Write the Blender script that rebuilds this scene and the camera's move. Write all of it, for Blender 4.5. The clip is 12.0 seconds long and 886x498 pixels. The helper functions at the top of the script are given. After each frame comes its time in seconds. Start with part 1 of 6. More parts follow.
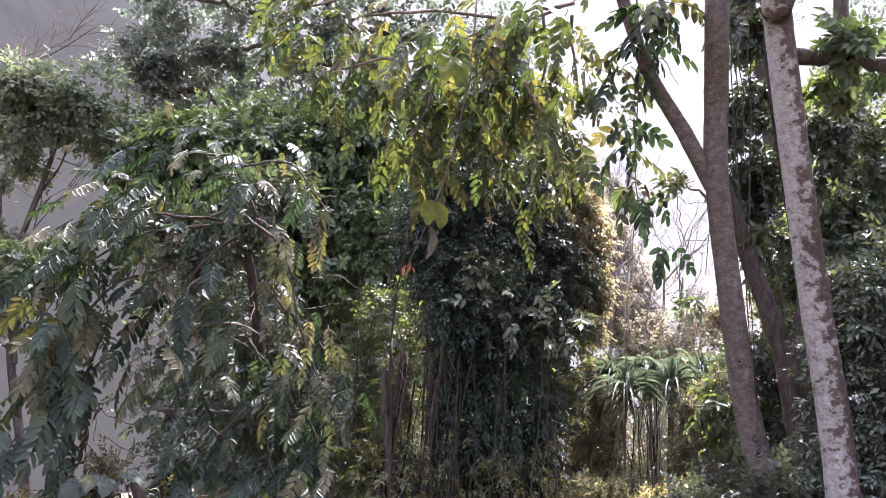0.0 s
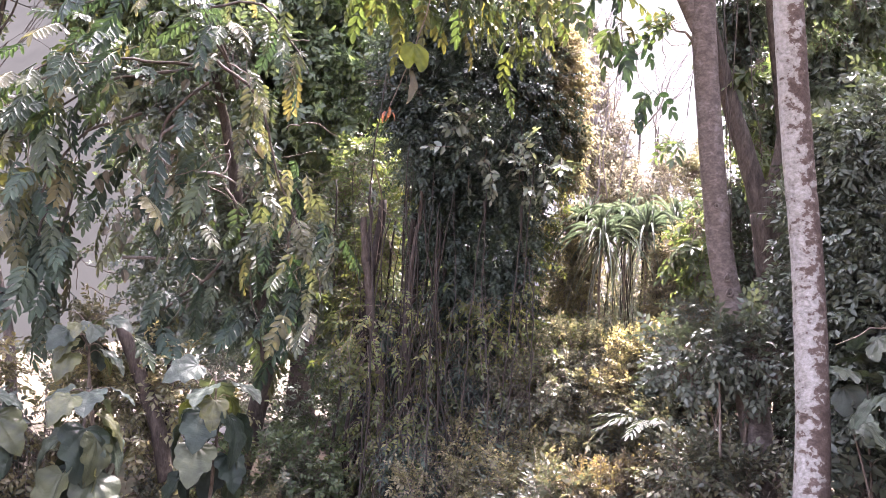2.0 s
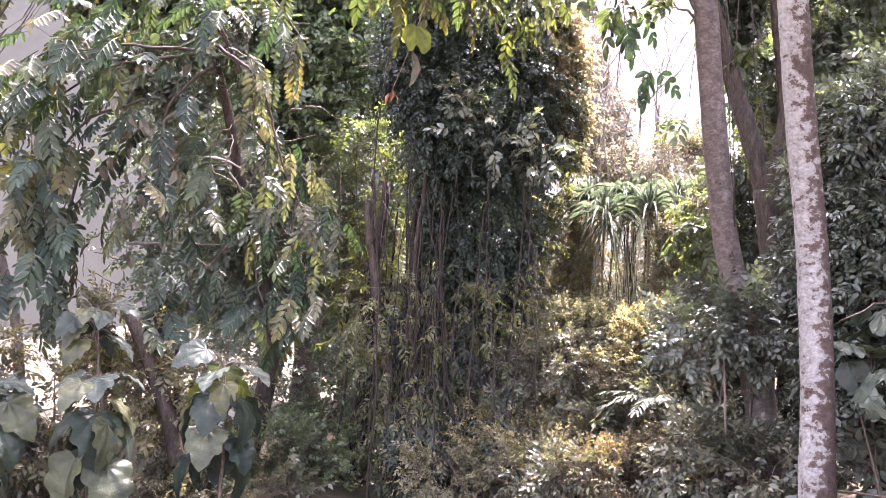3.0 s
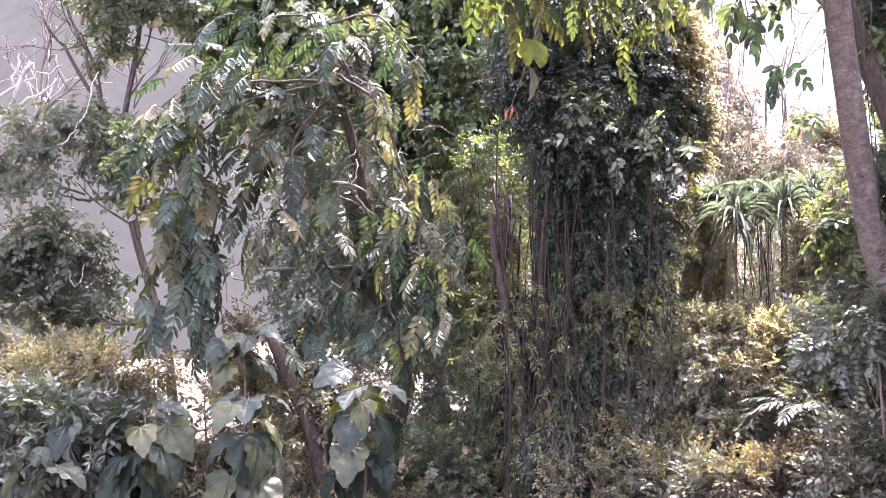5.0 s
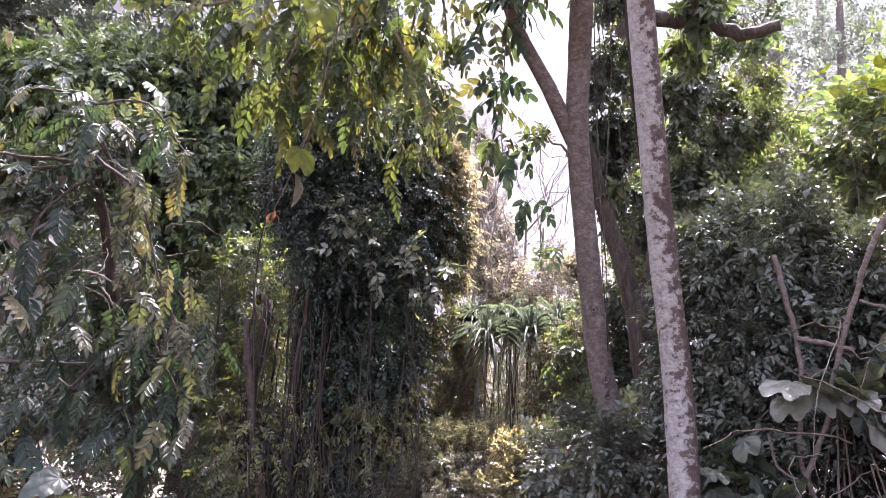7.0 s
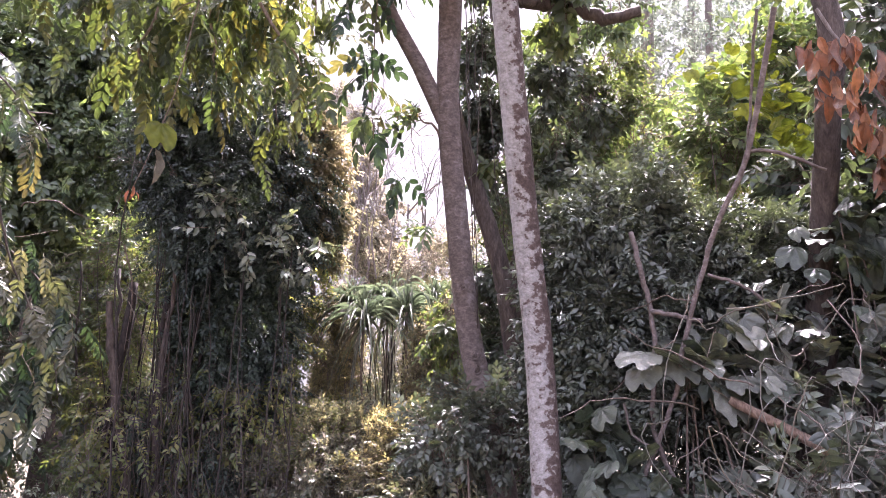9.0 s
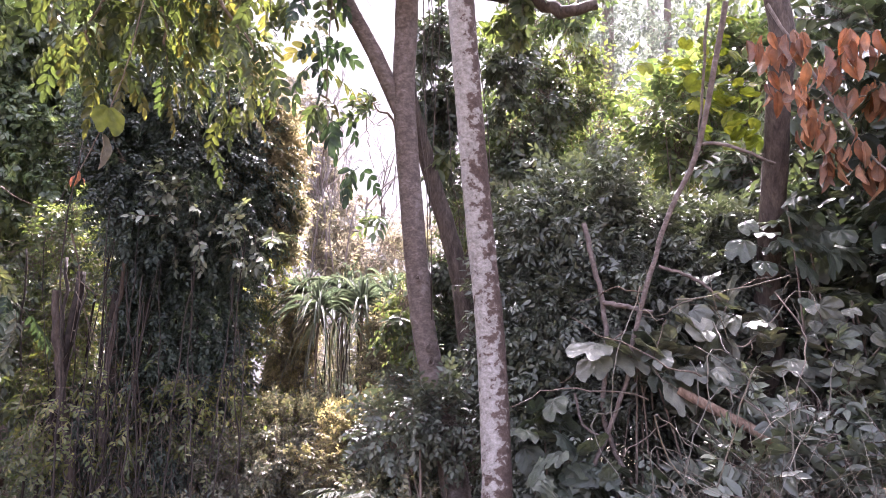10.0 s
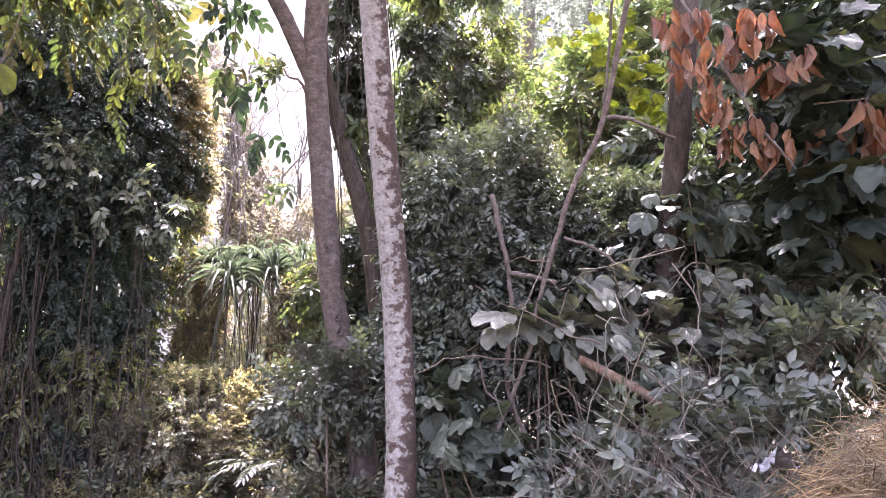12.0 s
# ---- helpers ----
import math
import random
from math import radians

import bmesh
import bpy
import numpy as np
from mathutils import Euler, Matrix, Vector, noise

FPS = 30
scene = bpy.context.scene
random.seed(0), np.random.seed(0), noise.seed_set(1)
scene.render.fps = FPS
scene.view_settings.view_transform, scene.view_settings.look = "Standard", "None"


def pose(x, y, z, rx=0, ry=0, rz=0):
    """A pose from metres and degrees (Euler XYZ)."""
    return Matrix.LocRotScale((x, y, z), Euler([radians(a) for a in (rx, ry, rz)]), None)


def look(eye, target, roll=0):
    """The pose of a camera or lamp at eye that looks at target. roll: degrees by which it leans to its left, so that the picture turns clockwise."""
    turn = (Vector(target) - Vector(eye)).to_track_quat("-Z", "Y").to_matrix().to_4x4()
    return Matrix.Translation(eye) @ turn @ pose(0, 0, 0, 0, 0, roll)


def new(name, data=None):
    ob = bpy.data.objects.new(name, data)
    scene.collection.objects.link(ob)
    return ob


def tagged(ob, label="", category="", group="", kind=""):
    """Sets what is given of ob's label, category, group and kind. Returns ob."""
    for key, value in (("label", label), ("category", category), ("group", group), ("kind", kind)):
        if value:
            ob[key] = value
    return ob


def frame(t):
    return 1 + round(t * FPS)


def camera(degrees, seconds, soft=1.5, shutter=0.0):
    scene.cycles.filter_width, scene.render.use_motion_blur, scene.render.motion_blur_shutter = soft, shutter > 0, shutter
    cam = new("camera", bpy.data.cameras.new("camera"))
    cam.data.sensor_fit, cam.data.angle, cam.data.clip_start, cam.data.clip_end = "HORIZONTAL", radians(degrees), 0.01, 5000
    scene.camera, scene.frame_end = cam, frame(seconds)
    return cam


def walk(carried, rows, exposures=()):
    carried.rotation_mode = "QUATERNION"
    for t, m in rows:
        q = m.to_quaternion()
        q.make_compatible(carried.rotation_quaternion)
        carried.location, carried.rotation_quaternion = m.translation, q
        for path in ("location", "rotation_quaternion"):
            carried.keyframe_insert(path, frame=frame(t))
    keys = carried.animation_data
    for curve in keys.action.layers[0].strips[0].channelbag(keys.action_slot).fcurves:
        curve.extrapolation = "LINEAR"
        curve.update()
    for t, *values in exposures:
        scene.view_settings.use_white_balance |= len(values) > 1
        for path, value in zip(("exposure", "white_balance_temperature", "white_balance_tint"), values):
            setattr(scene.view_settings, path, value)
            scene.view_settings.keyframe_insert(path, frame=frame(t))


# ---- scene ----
cam = camera(56.9, 12.0, soft=0.7)
PATH = [  # seconds, x, y, z, and the turn in degrees
    (0.0, 0.000, -0.000, 1.600, 106.48, -3.60, -1.07),
    (0.5, -0.023, -0.011, 1.593, 103.78, -2.94, -1.51),
    (1.0, -0.042, 0.003, 1.585, 100.66, -2.76, -2.51),
    (1.5, -0.048, 0.015, 1.575, 97.64, -3.04, -2.84),
    (2.0, -0.060, 0.033, 1.555, 96.31, -2.92, -2.93),
    (2.5, -0.074, -0.005, 1.554, 95.42, -2.53, -3.06),
    (3.0, -0.098, 0.004, 1.556, 94.97, -2.09, -2.85),
    (3.2, -0.103, 0.002, 1.559, 94.87, -1.94, -2.58),
    (4.8, -0.160, -0.044, 1.611, 94.86, 0.26, 4.98),
    (5.0, -0.163, -0.043, 1.604, 95.36, 0.25, 5.64),
    (5.5, -0.151, -0.044, 1.607, 98.45, -0.80, 4.10),
    (6.0, -0.109, -0.031, 1.615, 101.40, -1.93, -1.73),
    (6.5, -0.061, -0.010, 1.614, 102.79, -2.09, -6.47),
    (7.0, -0.000, -0.006, 1.614, 103.24, -1.98, -10.29),
    (7.5, 0.050, -0.024, 1.595, 103.15, -1.33, -13.00),
    (7.7, 0.064, -0.024, 1.591, 102.90, -0.77, -13.69),
    (9.3, 0.160, -0.019, 1.581, 102.13, -0.12, -18.52),
    (9.5, 0.171, -0.017, 1.573, 102.08, -0.07, -19.05),
    (10.0, 0.205, 0.000, 1.556, 101.92, -0.05, -20.45),
    (10.5, 0.220, -0.013, 1.545, 101.61, -0.16, -21.55),
    (11.0, 0.235, -0.011, 1.538, 101.22, -0.09, -22.70),
    (11.5, 0.260, -0.012, 1.525, 100.85, 0.02, -24.46),
    (12.0, 0.292, -0.025, 1.524, 100.13, 0.31, -25.89),
]
EXPOSURE = [(0.0, 3.12, 5890, 29), (1.0, 3.32, 5990, 30), (2.5, 4.13, 6210, 32), (5.5, 4.08, 5960, 35), (7.0, 3.28, 5960, 35), (9.5, 3.58, 6100, 36), (12.0, 3.8, 6040, 34)]
walk(cam, [(r[0], pose(*r[1:])) for r in PATH], EXPOSURE)

# ---- light: hazy sun high ahead, behind the trees ----
SUN_EL, SUN_AZ = 60.0, 27.0
world = bpy.data.worlds.new("hazy_sky")
scene.world = world
world.use_nodes = True
wn, wl = world.node_tree.nodes, world.node_tree.links
wn.clear()
sky = wn.new("ShaderNodeTexSky")
sky.sky_type, sky.sun_disc = "NISHITA", False
sky.sun_elevation, sky.sun_rotation = radians(SUN_EL), radians(SUN_AZ)
sky.air_density, sky.dust_density, sky.ozone_density = 1.0, 7.0, 1.0
soften = wn.new("ShaderNodeHueSaturation")
soften.inputs["Saturation"].default_value = 0.45
wbg = wn.new("ShaderNodeBackground")
wbg.inputs["Strength"].default_value = 0.15
wout = wn.new("ShaderNodeOutputWorld")
wl.new(sky.outputs[0], soften.inputs["Color"])
wl.new(soften.outputs[0], wbg.inputs["Color"])
wl.new(wbg.outputs[0], wout.inputs["Surface"])
sun = new("sun", bpy.data.lights.new("sun", "SUN"))
sun.data.energy, sun.data.angle, sun.data.color = 3.0, radians(1.5), (1.0, 0.94, 0.86)
_a, _e = radians(SUN_AZ), radians(SUN_EL)
sun.matrix_world = look((60 * math.sin(_a) * math.cos(_e), 60 * math.cos(_a) * math.cos(_e), 60 * math.sin(_e)), (0, 0, 0))

RNG = np.random.default_rng(11)


# ---- materials ----
def nodes_of(name):
    m = bpy.data.materials.new(name)
    m.use_nodes = True
    nt = m.node_tree
    nt.nodes.clear()
    return m, nt.nodes, nt.links, nt.nodes.new("ShaderNodeOutputMaterial")


def ramp_of(nd, stops):
    r = nd.new("ShaderNodeValToRGB")
    while len(r.color_ramp.elements) < len(stops):
        r.color_ramp.elements.new(0.5)
    for e, (at, c) in zip(r.color_ramp.elements, stops):
        e.position, e.color = at, (*c, 1)
    return r


GREY = 0.28  # how far dust greys the leaves


def leaf_material(name, colours, through_light=0.35, rough=0.42, spec=0.5, dust=0.15, tint=(1.2, 1.2, 0.55), pieces=False, veins=False, grey=GREY):
    """Leaf: colour varies leaf by leaf and over the plant, thin blade that lets light through, dusty gloss."""
    m, nd, ln, out = nodes_of(name)
    if pieces:
        rnd = nd.new("ShaderNodeObjectInfo").outputs["Random"]
    else:
        rnd = nd.new("ShaderNodeNewGeometry").outputs["Random Per Island"]
    n = len(colours)
    colours = [tuple((1 - grey) * v + grey * (0.3 * c[0] + 0.55 * c[1] + 0.15 * c[2]) * w for v, w in zip(c, (1.05, 1.0, 0.98))) for c in colours]
    ramp = ramp_of(nd, [(i / max(1, n - 1), c) for i, c in enumerate(colours)])
    ln.new(rnd, ramp.inputs["Fac"])
    co = nd.new("ShaderNodeTexCoord")
    big = nd.new("ShaderNodeTexNoise")
    big.inputs["Scale"].default_value = 1.7
    big.inputs["Detail"].default_value = 3.0
    ln.new(co.outputs["Object"], big.inputs["Vector"])
    shade = ramp_of(nd, [(0.34, (0.5, 0.54, 0.5)), (0.66, (1.4, 1.35, 1.2))])
    ln.new(big.outputs["Fac"], shade.inputs["Fac"])
    mul = nd.new("ShaderNodeMix")
    mul.data_type, mul.blend_type = "RGBA", "MULTIPLY"
    mul.inputs["Factor"].default_value = 1.0
    ln.new(ramp.outputs["Color"], mul.inputs["A"])
    ln.new(shade.outputs["Color"], mul.inputs["B"])
    fine = nd.new("ShaderNodeTexNoise")
    fine.inputs["Scale"].default_value = 26.0
    fine.inputs["Detail"].default_value = 4.0
    ln.new(co.outputs["Object"], fine.inputs["Vector"])
    dusty = nd.new("ShaderNodeMix")
    dusty.data_type = "RGBA"
    dusty.inputs["B"].default_value = (0.31, 0.30, 0.25, 1)
    dfac = nd.new("ShaderNodeMath")
    dfac.operation = "MULTIPLY"
    dfac.inputs[1].default_value = dust
    ln.new(fine.outputs["Fac"], dfac.inputs[0])
    ln.new(dfac.outputs[0], dusty.inputs["Factor"])
    ln.new(mul.outputs["Result"], dusty.inputs["A"])
    p = nd.new("ShaderNodeBsdfPrincipled")
    p.inputs["Roughness"].default_value = rough
    p.inputs["Specular IOR Level"].default_value = spec
    ln.new(dusty.outputs["Result"], p.inputs["Base Color"])
    bump = nd.new("ShaderNodeBump")
    bump.inputs["Strength"].default_value = 0.35
    bump.inputs["Distance"].default_value = 0.02
    height = fine.outputs["Fac"]
    if veins:
        # veins fan out from the leaf's foot
        xyz = nd.new("ShaderNodeSeparateXYZ")
        ln.new(co.outputs["Object"], xyz.inputs[0])
        fan, wave, more, both = (nd.new("ShaderNodeMath") for _ in range(4))
        fan.operation, wave.operation, more.operation, both.operation = "ARCTAN2", "SINE", "MULTIPLY", "ADD"
        ln.new(xyz.outputs["X"], fan.inputs[0])
        ln.new(xyz.outputs["Y"], fan.inputs[1])
        more.inputs[1].default_value = 9.0
        ln.new(fan.outputs[0], more.inputs[0])
        ln.new(more.outputs[0], wave.inputs[0])
        ln.new(wave.outputs[0], both.inputs[0])
        ln.new(fine.outputs["Fac"], both.inputs[1])
        height = both.outputs[0]
        bump.inputs["Strength"].default_value = 0.3
    ln.new(height, bump.inputs["Height"])
    ln.new(bump.outputs["Normal"], p.inputs["Normal"])
    tr = nd.new("ShaderNodeBsdfTranslucent")
    tm = nd.new("ShaderNodeMix")
    tm.data_type, tm.blend_type = "RGBA", "MULTIPLY"
    tm.inputs["Factor"].default_value = 1.0
    tm.inputs["B"].default_value = (*[c * 1.6 for c in tint], 1)
    ln.new(mul.outputs["Result"], tm.inputs["A"])
    ln.new(tm.outputs["Result"], tr.inputs["Color"])
    mix = nd.new("ShaderNodeMixShader")
    mix.inputs["Fac"].default_value = through_light
    ln.new(p.outputs[0], mix.inputs[1])
    ln.new(tr.outputs[0], mix.inputs[2])
    ln.new(mix.outputs[0], out.inputs["Surface"])
    return m


def bark_material(name, stops, scale=(9, 9, 3), patch=4.0, bump=0.5, rough=0.85, rings=0.0, x_bias=0.0, detail=6.0, twist=0.6):
    """Bark: blotches stretched along or across the stem, fine cracks, optional rings."""
    m, nd, ln, out = nodes_of(name)
    co = nd.new("ShaderNodeTexCoord")
    mp = nd.new("ShaderNodeMapping")
    mp.inputs["Scale"].default_value = scale
    ln.new(co.outputs["Object"], mp.inputs["Vector"])
    a = nd.new("ShaderNodeTexNoise")
    a.inputs["Scale"].default_value = patch
    a.inputs["Detail"].default_value = detail
    a.inputs["Roughness"].default_value = 0.6
    a.inputs["Distortion"].default_value = twist
    ln.new(mp.outputs[0], a.inputs["Vector"])
    r = ramp_of(nd, stops)
    if x_bias:
        # lichen cover shifts with the normal's X and in large fields
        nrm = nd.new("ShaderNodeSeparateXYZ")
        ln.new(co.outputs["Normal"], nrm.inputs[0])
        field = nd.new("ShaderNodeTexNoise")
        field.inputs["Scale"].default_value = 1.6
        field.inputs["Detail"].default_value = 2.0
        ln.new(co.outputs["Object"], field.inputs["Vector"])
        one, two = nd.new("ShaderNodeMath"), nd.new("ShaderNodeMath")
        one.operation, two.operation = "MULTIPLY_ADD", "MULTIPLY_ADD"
        one.inputs[1].default_value = -x_bias
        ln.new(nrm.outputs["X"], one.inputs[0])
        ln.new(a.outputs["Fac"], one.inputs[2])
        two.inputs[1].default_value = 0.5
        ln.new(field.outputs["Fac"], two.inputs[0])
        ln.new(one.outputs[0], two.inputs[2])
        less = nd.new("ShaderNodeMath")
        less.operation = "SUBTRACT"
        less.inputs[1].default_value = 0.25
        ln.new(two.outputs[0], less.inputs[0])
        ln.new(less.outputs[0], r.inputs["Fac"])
    else:
        ln.new(a.outputs["Fac"], r.inputs["Fac"])
    b = nd.new("ShaderNodeTexNoise")
    b.inputs["Scale"].default_value = 8.0
    b.inputs["Detail"].default_value = 6.0
    ln.new(mp.outputs[0], b.inputs["Vector"])
    sh = ramp_of(nd, [(0.3, (0.7, 0.68, 0.66)), (0.7, (1.16, 1.16, 1.16))])
    ln.new(b.outputs["Fac"], sh.inputs["Fac"])
    mul = nd.new("ShaderNodeMix")
    mul.data_type, mul.blend_type = "RGBA", "MULTIPLY"
    mul.inputs["Factor"].default_value = 1.0
    ln.new(r.outputs["Color"], mul.inputs["A"])
    ln.new(sh.outputs["Color"], mul.inputs["B"])
    p = nd.new("ShaderNodeBsdfPrincipled")
    p.inputs["Roughness"].default_value = rough
    p.inputs["Specular IOR Level"].default_value = 0.25
    ln.new(mul.outputs["Result"], p.inputs["Base Color"])
    h = nd.new("ShaderNodeMath")
    h.operation = "ADD"
    ln.new(b.outputs["Fac"], h.inputs[0])
    if rings:
        wv = nd.new("ShaderNodeTexWave")
        wv.bands_direction = "Z"
        wv.inputs["Scale"].default_value = rings
        wv.inputs["Distortion"].default_value = 5.0
        wv.inputs["Detail"].default_value = 3.0
        ln.new(co.outputs["Object"], wv.inputs["Vector"])
        ln.new(wv.outputs["Fac"], h.inputs[1])
    else:
        ln.new(a.outputs["Fac"], h.inputs[1])
    bp = nd.new("ShaderNodeBump")
    bp.inputs["Strength"].default_value = bump
    bp.inputs["Distance"].default_value = 0.01
    ln.new(h.outputs[0], bp.inputs["Height"])
    ln.new(bp.outputs["Normal"], p.inputs["Normal"])
    ln.new(p.outputs[0], out.inputs["Surface"])
    return m


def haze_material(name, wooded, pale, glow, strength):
    """Far wooded hillside whose haze is painted emission, thicker towards its top and brighter below the sun."""
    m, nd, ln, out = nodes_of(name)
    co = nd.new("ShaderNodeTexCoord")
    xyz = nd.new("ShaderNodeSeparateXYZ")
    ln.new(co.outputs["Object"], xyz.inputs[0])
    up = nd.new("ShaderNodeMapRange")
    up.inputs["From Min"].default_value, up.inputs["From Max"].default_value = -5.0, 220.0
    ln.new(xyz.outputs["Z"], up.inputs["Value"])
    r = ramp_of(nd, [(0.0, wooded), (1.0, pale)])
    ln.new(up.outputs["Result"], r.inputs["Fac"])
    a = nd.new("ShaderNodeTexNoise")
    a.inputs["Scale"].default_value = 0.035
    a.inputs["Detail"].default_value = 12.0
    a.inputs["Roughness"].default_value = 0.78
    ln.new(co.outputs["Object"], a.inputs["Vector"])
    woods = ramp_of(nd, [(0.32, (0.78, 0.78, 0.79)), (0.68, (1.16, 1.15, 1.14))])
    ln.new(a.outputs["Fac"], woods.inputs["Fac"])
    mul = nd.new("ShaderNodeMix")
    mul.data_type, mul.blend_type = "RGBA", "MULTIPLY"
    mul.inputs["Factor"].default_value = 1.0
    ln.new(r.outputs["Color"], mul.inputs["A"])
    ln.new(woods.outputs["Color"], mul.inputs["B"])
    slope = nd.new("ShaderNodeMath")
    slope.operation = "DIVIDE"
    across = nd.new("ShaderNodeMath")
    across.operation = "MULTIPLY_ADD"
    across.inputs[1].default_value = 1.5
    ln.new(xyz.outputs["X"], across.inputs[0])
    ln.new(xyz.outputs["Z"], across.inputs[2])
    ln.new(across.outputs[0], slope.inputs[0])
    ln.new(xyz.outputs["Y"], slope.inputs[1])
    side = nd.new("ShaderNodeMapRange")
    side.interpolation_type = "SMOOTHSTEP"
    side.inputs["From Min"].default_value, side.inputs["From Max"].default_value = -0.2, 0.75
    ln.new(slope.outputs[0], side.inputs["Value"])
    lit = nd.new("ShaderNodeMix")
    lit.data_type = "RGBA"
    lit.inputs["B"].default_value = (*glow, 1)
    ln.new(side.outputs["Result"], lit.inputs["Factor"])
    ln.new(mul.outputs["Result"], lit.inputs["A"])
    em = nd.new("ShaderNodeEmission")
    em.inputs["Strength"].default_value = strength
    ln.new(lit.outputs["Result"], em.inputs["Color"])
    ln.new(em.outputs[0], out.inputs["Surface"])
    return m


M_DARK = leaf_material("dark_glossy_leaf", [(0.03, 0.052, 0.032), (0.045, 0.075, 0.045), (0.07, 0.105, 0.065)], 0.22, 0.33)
# Darker copy of the creeper leaf; the tower's shaded side is in its colour.
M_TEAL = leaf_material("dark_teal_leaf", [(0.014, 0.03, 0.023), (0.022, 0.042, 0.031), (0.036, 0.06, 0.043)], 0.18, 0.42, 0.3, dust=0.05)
M_VINE = leaf_material("creeper_leaf", [(0.036, 0.07, 0.028), (0.06, 0.108, 0.042), (0.105, 0.15, 0.055)], 0.36, 0.34)
# Haze over far crowns is put into the grey colours and high dust.
M_HIGH = leaf_material("hazy_grey_green_leaf", [(0.07, 0.088, 0.08), (0.095, 0.118, 0.104), (0.13, 0.152, 0.125)], 0.5, 0.45, 0.4, dust=0.3, tint=(0.95, 1.05, 0.9))
M_PALE = leaf_material("pale_leaf", [(0.06, 0.09, 0.07), (0.095, 0.125, 0.098), (0.14, 0.165, 0.135)], 0.25, 0.38)
M_PIN = leaf_material("feather_leaf", [(0.013, 0.032, 0.022), (0.021, 0.045, 0.031), (0.031, 0.058, 0.035), (0.048, 0.068, 0.03), (0.1, 0.085, 0.036)], 0.28, 0.5, 0.26, dust=0.04, pieces=True, grey=0.2)
M_YPIN = leaf_material("backlit_feather_leaf", [(0.03, 0.05, 0.022), (0.042, 0.062, 0.022), (0.058, 0.076, 0.024), (0.078, 0.09, 0.026), (0.125, 0.108, 0.028)], 0.42, 0.45, 0.35, dust=0.05, pieces=True, grey=0.15)
# Lit copy of feather_leaf: sun on the hanging cascade is in its colour.
M_LPIN = leaf_material("sunlit_feather_leaf", [(0.05, 0.068, 0.035), (0.08, 0.092, 0.048), (0.12, 0.112, 0.055), (0.16, 0.148, 0.1)], 0.3, 0.45, 0.35, dust=0.1, pieces=True, grey=0.25)
# Lit copies: sunlight and backlight are put into these brighter leaf colours.
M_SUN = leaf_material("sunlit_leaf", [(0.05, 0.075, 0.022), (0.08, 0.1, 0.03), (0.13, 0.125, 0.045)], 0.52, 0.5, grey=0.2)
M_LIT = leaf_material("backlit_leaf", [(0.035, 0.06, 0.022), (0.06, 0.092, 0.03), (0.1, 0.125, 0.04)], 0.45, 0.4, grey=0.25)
M_BRONZE = leaf_material("bronze_sunlit_leaf", [(0.14, 0.125, 0.065), (0.2, 0.16, 0.085), (0.11, 0.12, 0.058)], 0.55, 0.5, grey=0.48, tint=(1.12, 1.05, 0.72))
# Dusty leaves; sun glints in the gully are put into the brightest stops.
M_DUST_GLINT = leaf_material("dusty_glint_leaf", [(0.034, 0.048, 0.03), (0.068, 0.078, 0.046), (0.115, 0.113, 0.06), (0.195, 0.18, 0.13)], 0.28, 0.36, dust=0.14, tint=(1.1, 1.05, 0.65), grey=0.2)
# Lighter than near leaves: haze before this crown is put into its colour.
M_LEFT = leaf_material("hazy_crown_leaf", [(0.062, 0.09, 0.07), (0.095, 0.125, 0.088), (0.15, 0.155, 0.085)], 0.5, 0.45, 0.4, dust=0.15, tint=(1.05, 1.12, 0.8))
# Mist in the gap is put into these pale leaf colours.
M_MIST = leaf_material("hazy_yellowish_leaf", [(0.1, 0.105, 0.07), (0.14, 0.138, 0.09), (0.19, 0.17, 0.115)], 0.48, 0.6, 0.3, tint=(1.05, 1.0, 0.75))
# Full sun on scrub is put into these pale cream colours.
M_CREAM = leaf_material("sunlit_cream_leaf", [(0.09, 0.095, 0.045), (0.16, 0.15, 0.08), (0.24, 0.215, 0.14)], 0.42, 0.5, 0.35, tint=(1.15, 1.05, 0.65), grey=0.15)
M_LOW = leaf_material("grey_green_low_leaf", [(0.05, 0.075, 0.058), (0.078, 0.105, 0.078), (0.12, 0.135, 0.075)], 0.42, 0.45, 0.4, dust=0.15, tint=(1.05, 1.1, 0.8))
M_BUSH = leaf_material("bush_leaf", [(0.028, 0.047, 0.033), (0.042, 0.064, 0.045), (0.062, 0.083, 0.06)], 0.2, 0.4, dust=0.22)
# Haze of distance painted into the leaf colour.
M_FAR = leaf_material("hazy_far_leaf", [(0.11, 0.112, 0.09), (0.155, 0.148, 0.118), (0.2, 0.174, 0.142)], 0.45, 0.6, 0.3, tint=(1, 0.95, 0.8))
M_BIG = leaf_material("broad_leaf", [(0.02, 0.042, 0.03), (0.038, 0.065, 0.045), (0.07, 0.092, 0.06)], 0.22, 0.42, 0.4, dust=0.2, pieces=True, veins=True)
# Lighter copy of dark_broad_leaf; light on the top leaves is in its colour.
M_TOP = leaf_material("sunlit_grey_lobed_leaf", [(0.019, 0.036, 0.028), (0.031, 0.05, 0.039), (0.048, 0.066, 0.051)], 0.15, 0.5, 0.22, dust=0.07, pieces=True, veins=True)
# Paler copy of broad_leaf; sheen of sunlit leaves is put into it.
M_SHEEN = leaf_material("sheen_broad_leaf", [(0.055, 0.07, 0.055), (0.09, 0.102, 0.083), (0.135, 0.145, 0.122)], 0.2, 0.36, 0.4, dust=0.2, pieces=True, veins=True)
